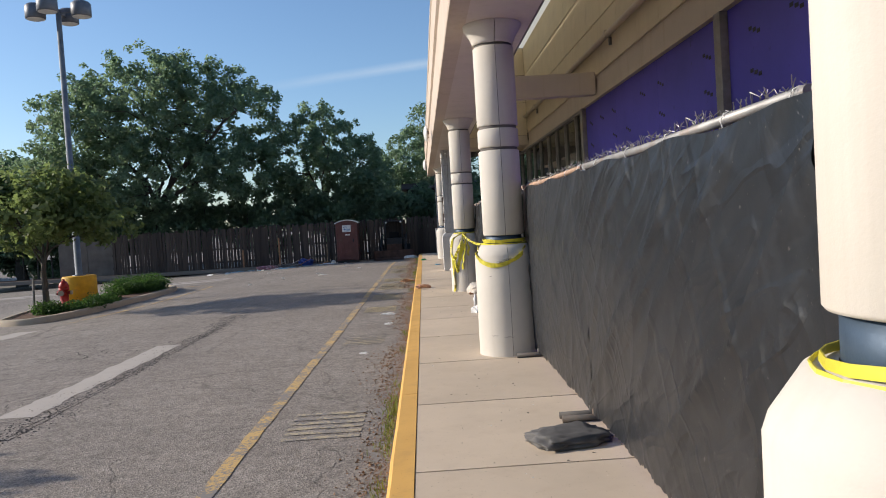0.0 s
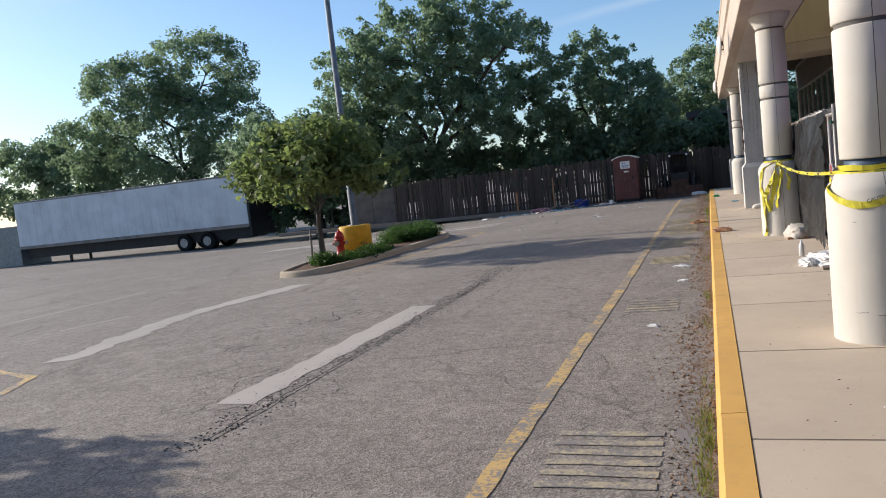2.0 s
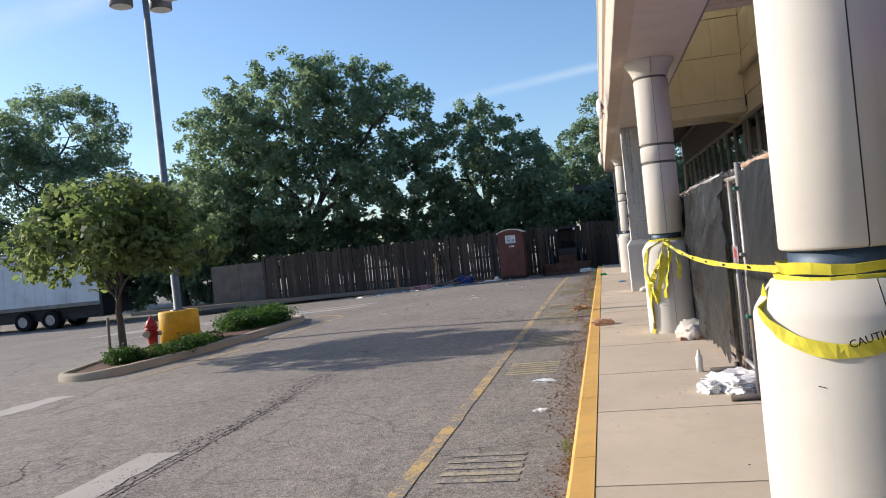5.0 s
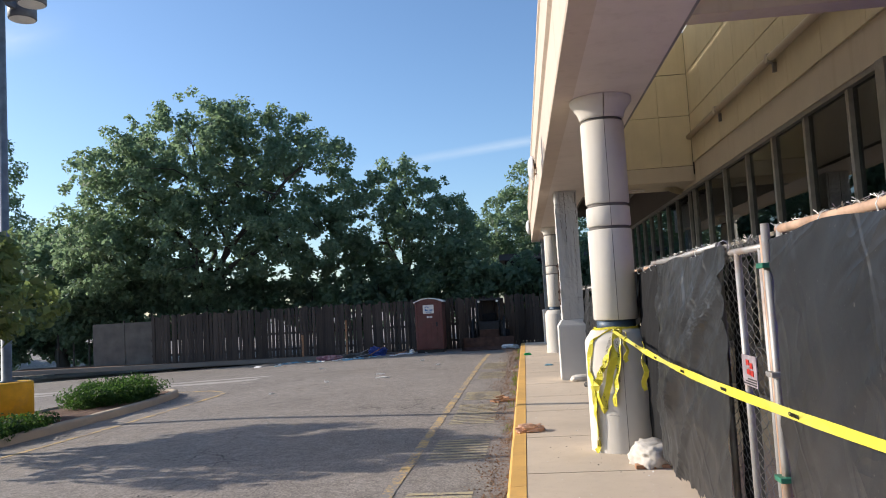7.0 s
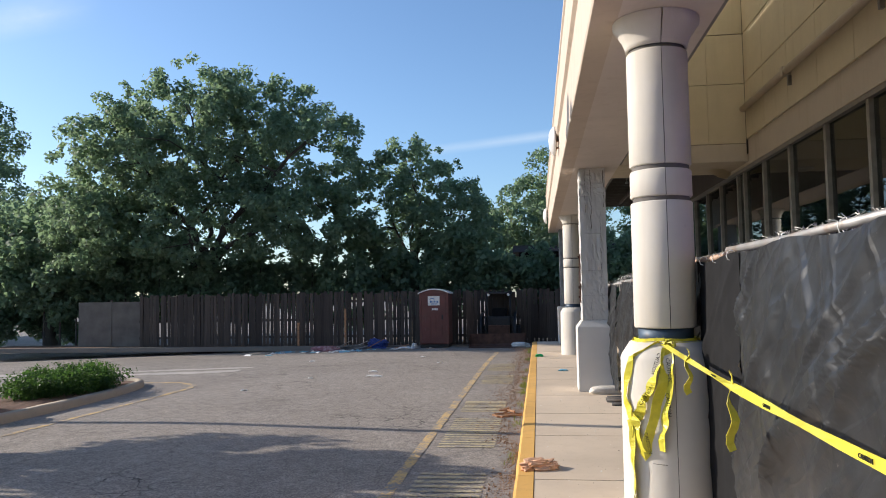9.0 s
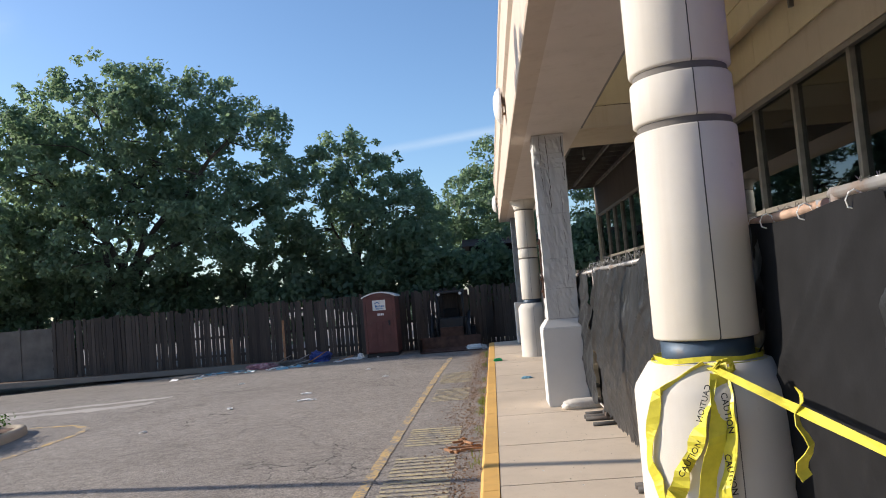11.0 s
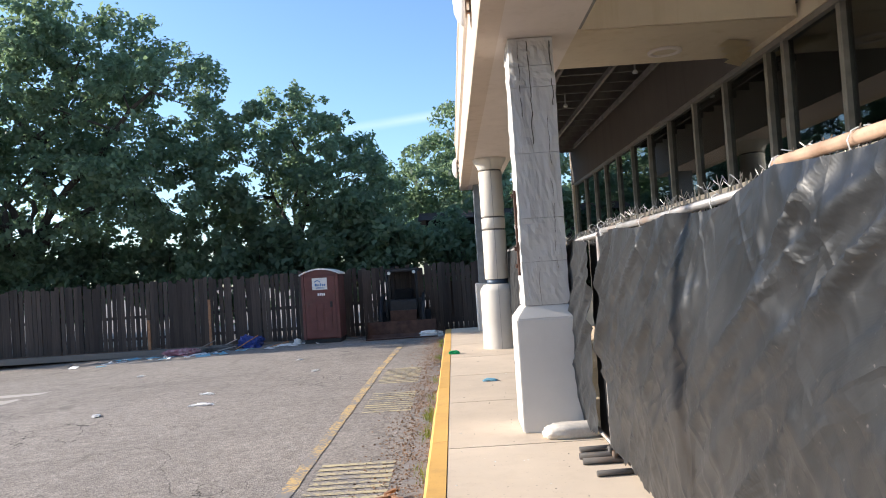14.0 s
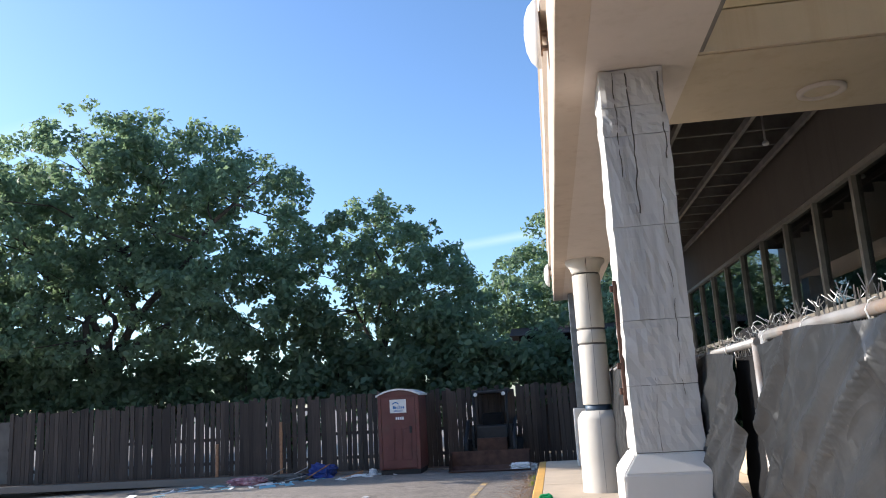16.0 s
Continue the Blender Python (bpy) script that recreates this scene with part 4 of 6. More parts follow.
def fence_panel(y0, y1, seed, z1=1.96, rail=None, cover=None, tall=0.055, label=""):
    f = thing("fence_panel", (FX, (y0 + y1) / 2, WALK), label or "chain link fence panel hung with black privacy screen", "fence", "construction fence")
    rail = rail or M_GALV
    for y in (y0 + 0.03, y1 - 0.03):
        bm = bmesh.new()
        tube(bm, [(FX, y, WALK), (FX, y, z1 + 0.02)], 0.022, 10)
        part("post", bm, M_GALV, f)
        bm = bmesh.new()
        fy = y - (0.31 if seed == 14 and y > y0 + 1 else 0.03)
        tube(bm, [(FX - 0.27, fy, WALK + 0.025), (FX + 0.28, fy, WALK + 0.025)], 0.025, 10)
        tube(bm, [(FX - 0.03, fy, WALK + 0.02), (FX - 0.03, fy, WALK + 0.09)], 0.022, 10)
        part("foot", bm, M_FOOT, f)
    bm = bmesh.new()
    tube(bm, [(FX, y0, z1), (FX, (y0 + y1) / 2, z1 - 0.01), (FX, y1, z1)], 0.022, 10)
    part("top_rail", bm, rail, f)
    bm = bmesh.new()
    tube(bm, [(FX, y0, WALK + 0.09), (FX, y1, WALK + 0.09)], 0.018, 8)
    part("bottom_rail", bm, M_GALV, f)
    bm = bmesh.new()
    wire_top(bm, y0 + 0.03, y1, z1, seed, tall)
    w = part("wire_mesh", bm, M_WIRE, f)
    w["kind"] = "stuff"
    if cover:
        part("privacy_screen", screen(cover[0], cover[1], WALK + cover[2], z1 - 0.012, seed, *cover[3:]), M_DUSTY if seed > 16 else M_FABRIC, f)
        rnd = random.Random(seed)
        y = cover[0] + 0.15
        while y < cover[1]:
            bm = bmesh.new()
            zt = z1 - (cover[7] if len(cover) > 7 and y > 18.5 else 0.0)
            ring = [(FX + 0.034 * math.cos(a), y + 0.006 * math.sin(a * 2), zt - 0.012 + 0.036 * math.sin(a)) for a in np.linspace(0, 2 * math.pi, 9)]
            tube(bm, ring, 0.003, 4, False)
            y += rnd.uniform(0.45, 0.8)
            part("tie", bm, M_WHITE, f)
    return f


fence_panel(-4.2, -1.1, 11, cover=(-4.2, -1.1, 0.03))
fence_panel(-1.05, 2.2, 12, cover=(-1.09, 2.26, 0.03))
fence_panel(2.25, 5.42, 13, cover=(2.16, 5.49, 0.03))
fence_panel(5.47, 8.3, 14, rail=M_RUSTPIPE, cover=(5.38, 8.3, 0.03), tall=0.05)
fence_panel(8.62, 11.78, 15, rail=M_RUSTPIPE, cover=(8.6, 11.8, 0.03), tall=0.03)
gate = thing("chain_link_gate", (FX, 12.25, WALK), "narrow bare chain link gate between screened panels", "gate", "construction fence")
for y, top, off in ((12.50, 1.90, 0.0), (12.06, 1.90, 0.0), (11.885, 2.0, -0.03)):
    bm = bmesh.new()
    tube(bm, [(FX + off, y, WALK), (FX + off, y, top)], 0.021, 10)
    part("post", bm, M_GALV, gate)
for z in (0.30, 1.89):
    bm = bmesh.new()
    tube(bm, [(FX, 11.89, z), (FX, 12.86, z + 0.01)], 0.020, 10)
    part("rail", bm, M_GALV, gate)
bm = bmesh.new()
tube(bm, [(FX - 0.02, 11.97, WALK), (FX - 0.02, 11.975, 1.95)], 0.013, 8)
part("tension_bar", bm, M_RUSTPIPE, gate, "rusty tension bar")
bm = bmesh.new()
diamond_mesh(bm, 11.93, 12.86, WALK + 0.05, 1.95)
wire_top(bm, 12.05, 12.86, 1.92, 16, 0.05)
w = part("wire_mesh", bm, M_WIRE, gate)
w["kind"] = "stuff"
for z in (0.75, 1.25, 1.78):
    part("clamp", boxed(FX - 0.075, FX + 0.025, 11.83, 11.93, z, z + 0.026, 0.006), M_CLAMP if z != 1.25 else M_GALV, gate, "green clamp")
torn = thing("torn_screen", (FX + 0.1, 12.72, WALK), "torn black screen hanging in folds beside the bare gate", "privacy screen")
bm = screen(12.52, 12.95, WALK, 1.86, 33, 0.02, 0.05)
bm.transform(Matrix.Translation((0.10, 0, 0)))
part("sheet", bm, M_RUBBER, torn)
fence_panel(12.9, 15.3, 17, cover=(12.64, 14.90, 0.08, 0.06, 0.12, -0.06), tall=0.03)
fence_panel(15.36, 18.4, 18, z1=1.93, rail=M_RUSTPIPE, cover=(15.95, 21.50, 0.05, 0.07, 0.1, 0.0, 0.03, 0.07), tall=0.03)
fence_panel(18.46, 21.5, 19, z1=1.86, tall=0.085)
fence_panel(21.6, 24.2, 20, z1=1.84, cover=(22.0, 24.2, 0.05))
fence_panel(24.3, 27.5, 21, cover=(24.3, 27.5, 0.05))
fence_panel(27.6, 30.8, 22, cover=(27.6, 30.8, 0.05))

for a, b, sd in ((8.22, 8.72, 51), (14.86, 16.02, 52), (21.2, 22.3, 53)):
    flap = thing("screen_flap", (FX + 0.1, (a + b) / 2, WALK), "black screen flap closing the gap between fence panels", "privacy screen", "screen flaps")
    bm = screen(a, b, WALK + 0.03, 1.93, sd, 0.02, 0.05)
    bm.transform(Matrix.Translation((-0.01 if sd == 52 else 0.085, 0, 0)))
    part("sheet", bm, M_RUBBER, flap)
    for k in range(3):
        y, x = a + (b - a) * (k + 0.5) / 3, FX + (-0.01 if sd == 52 else 0.085) - 0.035
        bm = bmesh.new()
        tube(bm, [(x + 0.03 * math.cos(q), y + 0.006 * math.sin(q * 2), 1.915 + 0.032 * math.sin(q)) for q in np.linspace(0, 2 * math.pi, 9)], 0.003, 4, False)
        part("tie", bm, M_WHITE, flap, "pale cable tie")
for y in (21.1, 21.82):
    bm = bmesh.new()
    tube(bm, [(1.30, y, WALK + 0.022), (1.66, y + 0.03, WALK + 0.022)], 0.022, 10)
    solo("steel_pipe", bm, M_FOOT, "short dark steel pipe lying beside the fence", "pipe", "loose pipes")


# ---- trees ----
def leaves(name, lobes, clumps, per, size, seed, mat, parent, spread=0.55, flat=0.8, label="", shell=0.55, broad=0.42):
    """A crown: leaves gathered in rounded clumps that fill the outer part of each lobe."""
    rng = np.random.default_rng(seed)
    weights = np.array([(l[3] * l[4] * l[5]) ** 0.8 for l in lobes])
    weights = weights / weights.sum()
    which = rng.choice(len(lobes), clumps, p=weights)
    L = np.array([l[:6] for l in lobes])[which]
    d = rng.normal(size=(clumps, 3))
    d /= np.linalg.norm(d, axis=1)[:, None]
    r = shell + (1 - shell) * rng.random(clumps) ** 0.6
    centre = L[:, :3] + d * L[:, 3:6] * r[:, None]
    cs = (0.55 + 0.95 * rng.random(clumps) ** 1.5) * spread * 1.7
    counts = np.maximum(8, (per * (cs / (spread * 1.7)) ** 2).astype(int))
    idx = np.repeat(np.arange(clumps), counts)
    n = len(idx)
    u = rng.normal(size=(n, 3))
    u /= np.linalg.norm(u, axis=1)[:, None]
    off = u * (rng.random(n) ** 0.45)[:, None] * cs[idx][:, None] * np.array([1, 1, flat])
    sprig = rng.random(n) < 0.06
    off[sprig] *= 1.35
    pos = centre[idx] + off
    nrm = rng.normal(size=(n, 3)) * 0.8 + u * 0.6 + np.array([0, 0, 0.7])
    nrm /= np.linalg.norm(nrm, axis=1)[:, None]
    axis = np.cross(nrm, rng.normal(size=(n, 3)))
    axis /= np.linalg.norm(axis, axis=1)[:, None] + 1e-6
    side = np.cross(nrm, axis)
    s = (size * rng.uniform(0.55, 1.3, n))[:, None]
    v0 = pos - axis * s
    v1 = pos + side * s * broad * 1.5 + nrm * s * 0.15
    v2 = pos + axis * s - np.array([0, 0, 0.2]) * s
    v3 = pos - side * s * broad * 1.5 + nrm * s * 0.15
    co = np.stack([v0, v1, v2, v3], 1).reshape(-1, 3) - np.array(ORIGIN[parent])
    me = bpy.data.meshes.new(name)
    me.vertices.add(4 * n)
    me.vertices.foreach_set("co", co.astype(np.float32).ravel())
    me.loops.add(4 * n)
    me.loops.foreach_set("vertex_index", np.arange(4 * n, dtype=np.int32))
    me.polygons.add(n)
    me.polygons.foreach_set("loop_start", np.arange(0, 4 * n, 4, dtype=np.int32))
    me.polygons.foreach_set("loop_total", np.full(n, 4, dtype=np.int32))
    me.update(calc_edges=True)
    me.materials.append(mat)
    ob = new(name, me)
    ob.parent = parent
    return tagged(ob, label), centre


def limbs(parent, base, fork, lobes, targets, r0, seed, bend=0.25):
    """A tapered trunk, one limb into each lobe and twigs from the limbs to the clumps."""
    rnd = random.Random(seed)
    bm = bmesh.new()
    base, fork = Vector(base), Vector(fork)
    n = 7
    pts = [base.lerp(fork, i / n) + Vector((noise.noise((i * 0.7, seed, 0)), noise.noise((seed, i * 0.7, 3)), 0)) * r0 * 0.5 * (1 if i else 0) for i in range(n + 1)]
    tube(bm, [pts[0] - Vector((0, 0, 0.1))] + pts, [r0 * 1.35] + [r0 * (1.15 - 0.45 * i / n) for i in range(n + 1)], 10)
    part("trunk", bm, M_BARK, parent)
    spine = []
    for l in lobes:
        c = Vector(l[:3]) + Vector((0, 0, l[5] * 0.35))
        start = pts[rnd.randrange(n - 2, n + 1)]
        path = [start]
        for k in range(1, 9):
            t = k / 8
            wave = Vector((noise.noise((t * 3, seed, l[0])), noise.noise((t * 3, l[0], seed)), 0.4 * noise.noise((seed, t * 3, l[1])))) * (c - start).length * bend * math.sin(math.pi * t)
            path.append(start.lerp(c, t) + wave + Vector((0, 0, 0.12 * (c - start).length * math.sin(math.pi * t))))
        k0 = r0 * 0.42
        bm = bmesh.new()
        tube(bm, path, [k0 * (1 - 0.85 * k / 8) for k in range(9)], 7, False)
        part("limb", bm, M_BARK, parent)
        spine += [(q, k0 * (1 - 0.85 * k / 8)) for k, q in enumerate(path) if k > 1]
    for t in targets:
        t = Vector(t)
        start, k0 = min(spine, key=lambda q: (q[0] - t).length + 0.6 * max(0.0, q[0].z - t.z))
        mid = start.lerp(t, 0.5) + Vector((rnd.uniform(-1, 1), rnd.uniform(-1, 1), rnd.uniform(-0.2, 0.8))) * (t - start).length * 0.16
        k = min(k0 * 0.7, r0 * rnd.uniform(0.10, 0.17))
        bm = bmesh.new()
        tube(bm, [start, start.lerp(mid, 0.55), mid, mid.lerp(t, 0.55), t], [k, k * 0.8, k * 0.6, k * 0.4, k * 0.15], 5, False)
        part("branch", bm, M_BARK, parent)


def tree(base, fork_z, lobes, clumps, per, size, seed, label, mat=None, r0=0.3, spread=0.55, reach=40, shell=0.55, category="tree", lean=(0, 0)):
    gz = ground_z(base[0], base[1])
    t = thing("tree", (base[0], base[1], gz), label, category)
    crown, centres = leaves("crown", lobes, clumps, per, size, seed, mat or M_LEAF, t, spread, shell=shell)
    rng = np.random.default_rng(seed + 1)
    pick = rng.choice(len(centres), min(reach, len(centres)), replace=False)
    limbs(t, (base[0], base[1], gz), (base[0] + lean[0], base[1] + lean[1], fork_z), lobes, [tuple(c) for c in centres[pick]], r0, seed)
    return t


# the big spreading tree behind the board fence
tree((-13.6, 41.0), 3.4, [(-13.9, 40.0, 8.3, 3.8, 4.0, 3.3), (-17.0, 40.0, 7.3, 2.7, 3.6, 2.8), (-8.4, 40.0, 7.7, 1.9, 3.2, 2.7), (-11.2, 40.0, 8.4, 2.4, 3.2, 2.6),
                         (-13.4, 39.9, 4.9, 5.2, 3.4, 2.2), (-8.7, 40.0, 5.0, 2.0, 3.2, 2.0), (-17.7, 39.9, 4.6, 2.1, 3.4, 2.2)],
     1150, 62, 0.100, 21, "large spreading broadleaf tree in full leaf behind the board fence", r0=0.34, spread=0.215, reach=140, shell=0.42)
tree((-4.9, 42.4), 4.0, [(-5.0, 42.6, 6.9, 1.9, 2.4, 1.9), (-3.9, 42.6, 5.6, 2.2, 2.8, 2.3), (-6.4, 42.4, 5.6, 2.0, 2.8, 2.3), (-2.9, 42.2, 4.5, 2.0, 2.6, 2.2)],
     420, 52, 0.095, 22, "smaller leafy tree with a ragged thin top behind the fence", r0=0.17, spread=0.175, reach=60)
tree((1.5, 50.0), 4.0, [(2.0, 50, 7.2, 2.4, 2.6, 2.9), (0.4, 49.5, 5.2, 2.6, 2.6, 2.6), (-0.8, 46.5, 4.2, 2.2, 2.0, 2.2), (1.6, 45.5, 4.4, 2.4, 1.6, 1.8), (3.8, 50, 6.4, 3.0, 2.6, 3.2)],
     520, 70, 0.105, 23, "dense dark green tree beyond the end of the walk", r0=0.25, spread=0.26, reach=24)
# trees beyond the trailer
tree((-40.5, 56.0), 5.0, [(-38.6, 56, 13.2, 4.4, 4.5, 3.6), (-45.5, 56, 12.2, 4.6, 4.5, 3.2), (-36.8, 56, 8.0, 3.6, 4.5, 4.4), (-42.5, 55, 8.0, 6.5, 4.5, 4.2), (-50.0, 56, 8.2, 3.6, 4.5, 3.0)],
     800, 70, 0.135, 24, "tall leafy tree standing behind the white trailer", r0=0.42, spread=0.36, reach=60)
tree((-57.0, 60.0), 4.0, [(-57, 60, 7.2, 5.0, 4.5, 3.4), (-64, 60, 6.5, 6.0, 4.5, 4.0), (-51, 58, 5.6, 4.0, 4.0, 3.0)],
     260, 120, 0.18, 25, "hazy leafy trees far across the lot", r0=0.4, spread=0.5, reach=40)
tree((-22.5, 43.5), 2.6, [(-22.3, 43, 4.2, 3.0, 3.4, 2.4), (-26.0, 47, 4.6, 3.4, 3.4, 2.6), (-20.2, 41.5, 3.6, 2.2, 3.0, 2.2), (-29.5, 50, 5.0, 3.2, 3.4, 2.8)],
     380, 110, 0.13, 26, "leafy trees filling the gap behind the fence corner", r0=0.3, spread=0.36, reach=40)
# dark undergrowth behind the fence
under = thing("undergrowth", (-9, 40.6, -0.2), "dense dark undergrowth and vines behind the board fence", "bushes", "", "stuff")
leaves("foliage", [(x, 40.9 + 0.5 * math.sin(x), 2.5 + 0.4 * math.sin(x * 1.7), 1.7, 1.0, 1.6) for x in np.arange(-22, 4.5, 1.3)] + [(x, 43.6, 1.5 + 0.4 * math.sin(x * 1.3), 1.8, 1.2, 1.7) for x in np.arange(-33, -19, 1.4)], 900, 110, 0.125, 31, M_LEAF, under, 0.28, shell=0.2)
bm = bmesh.new()
for k in range(34):
    x = -21 + k * 0.75 + 0.3 * noise.noise((k, 0, 0))
    tube(bm, [(x, 40.9, -0.25), (x + 0.2 * noise.noise((k, 2, 0)), 40.9, 1.4), (x + 0.5 * noise.noise((k, 5, 0)), 41.0, 3.2)], [0.05, 0.035, 0.012], 5, False)
part("stems", bm, M_BARK, under)
# young island tree
tree((-8.85, 18.5), 1.35, [(-8.8, 18.4, 2.35, 1.7, 2.1, 0.75), (-8.2, 18.3, 2.9, 0.95, 1.3, 0.5), (-10.35, 18.5, 2.35, 0.75, 0.9, 0.65), (-7.1, 18.3, 2.05, 0.7, 0.8, 0.5), (-9.6, 18.3, 2.8, 0.7, 0.8, 0.5)],
     200, 46, 0.085, 27, "young broad-crowned tree with grey-green leaves on the island", M_LEAF2, 0.075, 0.17, 40, 0.4)
tree((-11.3, 6.1), 1.7, [(-11.2, 6.1, 2.6, 1.9, 1.7, 0.9), (-10.6, 5.9, 2.4, 1.4, 1.3, 0.7)],
     120, 60, 0.085, 28, "young island tree that throws its shadow on the lot", M_LEAF2, 0.085, 0.19, 30, 0.35)


# ---- the parking island ----
def island():
    isl = thing("parking_island", (-8.7, 21.4, -0.15), "raised parking island with a pale concrete kerb and mulch", "traffic island")
    out = [(-9.55, 17.7), (-9.2, 17.15), (-8.6, 16.95), (-8.1, 17.3), (-7.8, 18.6), (-7.62, 20.5), (-7.55, 22.5), (-7.68, 24.4), (-8.05, 25.6), (-8.6, 26.0), (-9.2, 25.75), (-9.75, 24.4), (-10.05, 22.0), (-10.05, 20.0)]
    cx, cy = -8.75, 21.4
    pts = []
    n = len(out)
    for i in range(n):
        p0, p1, p2, p3 = (Vector((*out[(i + k) % n], 0)) for k in (-1, 0, 1, 2))
        for s in range(5):
            t = s / 5
            pts.append(0.5 * ((2 * p1) + (p2 - p0) * t + (2 * p0 - 5 * p1 + 4 * p2 - p3) * t * t + (3 * p1 - p0 - 3 * p2 + p3) * t ** 3))
    bm = bmesh.new()
    rows = []
    for i, p in enumerate(pts):
        d = (pts[(i + 1) % len(pts)] - pts[i - 1]).normalized()
        nin = Vector((-d.y, d.x, 0))
        if nin.dot(Vector((cx, cy, 0)) - p) < 0:
            nin = -nin
        g = ground_z(p.x, p.y)
        chip = 0.01 * noise.noise((p.x * 5, p.y * 5, 0))
        rows.append([bm.verts.new((p.x + nin.x * o, p.y + nin.y * o, g + z + chip * (z > 0.05))) for o, z in ((0.0, -0.05), (0.012, 0.10), (0.035, 0.135), (0.15, 0.14), (0.155, 0.02))])
    for r0, r1 in zip(rows, rows[1:] + rows[:1]):
        for k in range(4):
            f = bm.faces.new((r0[k], r1[k], r1[k + 1], r0[k + 1]))
            f.smooth = True
    part("kerb_ring", bm, M_KERBSTONE, isl)
    bm = bmesh.new()
    rim = [bm.verts.new((p.x + (cx - p.x) * 0.03, p.y + (cy - p.y) * 0.03, ground_z(p.x, p.y) + 0.09)) for p in pts]
    mid = [bm.verts.new((p.x + (cx - p.x) * 0.5, p.y + (cy - p.y) * 0.5, ground_z(p.x, p.y) + 0.13 + 0.03 * noise.noise((p.x * 3, p.y * 3, 1)))) for p in pts]
    c = bm.verts.new((cx, cy, ground_z(cx, cy) + 0.14))
    for i in range(len(pts)):
        j = (i + 1) % len(pts)
        bm.faces.new((rim[i], rim[j], mid[j], mid[i]))
        bm.faces.new((mid[i], mid[j], c))
    part("mulch", bm, M_SOIL, isl, "brown mulch bed")


island()
IZ = -0.02


def hydrant(x, y):
    h = thing("fire_hydrant", (x, y, IZ), "faded red fire hydrant beside the yellow lamp base", "fire hydrant")
    bm = bmesh.new()
    lathe(bm, [(0.15, IZ), (0.15, IZ + 0.04), (0.105, IZ + 0.05), (0.10, IZ + 0.46), (0.13, IZ + 0.47), (0.13, IZ + 0.52)], x, y, 20)
    part("barrel", bm, M_RED, h)
    bm = bmesh.new()
    lathe(bm, [(0.125, IZ + 0.52), (0.12, IZ + 0.58), (0.09, IZ + 0.66), (0.05, IZ + 0.70), (0.03, IZ + 0.705), (0.03, IZ + 0.75), (0.0, IZ + 0.75)], x, y, 20)
    part("bonnet", bm, M_RED, h)
    for dx, dy, r in ((-1, 0, 0.05), (1, 0, 0.05), (0, -1, 0.07)):
        bm = bmesh.new()
        tube(bm, [(x + dx * 0.09, y + dy * 0.09, IZ + 0.40), (x + dx * 0.17, y + dy * 0.17, IZ + 0.40)], r, 12)
        nz = part("nozzle", bm, M_RED, h)
        bm = bmesh.new()
        tube(bm, [(x + dx * 0.17, y + dy * 0.17, IZ + 0.40), (x + dx * 0.2, y + dy * 0.2, IZ + 0.40)], r * 1.12, 6)
        part("cap", bm, M_KERBSTONE, nz, "pale worn cap")


hydrant(-8.92, 19.6)


def lamp_post(x, y):
    p = thing("lamp_post", (x, y, IZ), "tall grey parking-lot lamp post on a fat yellow base", "lamp post")
    bm = bmesh.new()
    lathe(bm, [(0.44, IZ - 0.1), (0.44, IZ + 0.72), (0.425, IZ + 0.745), (0.36, IZ + 0.75)], x, y, 36, wobble=0.01)
    part("base", bm, M_BASEYEL, p, "yellow painted concrete base")
    bm = bmesh.new()
    lathe(bm, [(0.17, IZ + 0.735), (0.17, IZ + 0.77), (0.09, IZ + 0.78), (0.068, 8.0)], x, y, 12)
    part("pole", bm, M_POLE, p)
    part("crossbar", boxed(x - 0.5, x + 0.5, y - 0.04, y + 0.04, 7.9, 8.0, 0.01), M_LAMP, p)
    part("crossbar", boxed(x - 0.04, x + 0.04, y - 0.5, y + 0.5, 7.9, 7.99, 0.01), M_LAMP, p)
    for dx, dy in ((0.62, 0), (-0.62, 0), (0, 0.62), (0, -0.62)):
        bm = bmesh.new()
        lathe(bm, [(0.24, 7.78), (0.26, 7.8), (0.26, 8.12), (0.2, 8.18), (0.0, 8.19)], x + dx, y + dy, 20)
        hd = part("lamp_head", bm, M_LAMP, p)
        bm = bmesh.new()
        lathe(bm, [(0.0, 7.74), (0.15, 7.75), (0.235, 7.778)], x + dx, y + dy, 20, closed_ends=False)
        part("lens", bm, M_WHITE, hd, "pale lens")


lamp_post(-9.19, 21.1)
bm = bmesh.new()
tube(bm, [(-9.15, 18.5, -0.12), (-9.12, 18.5, 0.85)], 0.028, 8)
solo("tree_stake", bm, M_GREYBOARD, "pale wooden stake beside the young tree", "stake")
for (x, y, rx, ry, rz, s) in ((-8.55, 23.7, 0.85, 1.5, 0.30, 41), (-8.15, 19.5, 0.38, 1.2, 0.11, 42), (-8.7, 18.3, 0.3, 0.4, 0.14, 43)):
    sh = thing("shrub", (x, y, -0.05), "low spreading green juniper shrub on the island", "shrub", "island shrubs")
    leaves("foliage", [(x, y, 0.0 + rz * 0.6, rx, ry, rz)], int(260 * rx * ry) + 30, 60, 0.028, s, M_SHRUB, sh, 0.10, 0.8, shell=0.3)
    bm = bmesh.new()
    for k in range(9):
        a = k * 0.7
        tube(bm, [(x, y, -0.08), (x + math.cos(a) * rx * 0.6, y + math.sin(a) * ry * 0.6, rz * 0.8)], [0.015, 0.005], 5, False)
    part("stems", bm, M_BARK, sh)

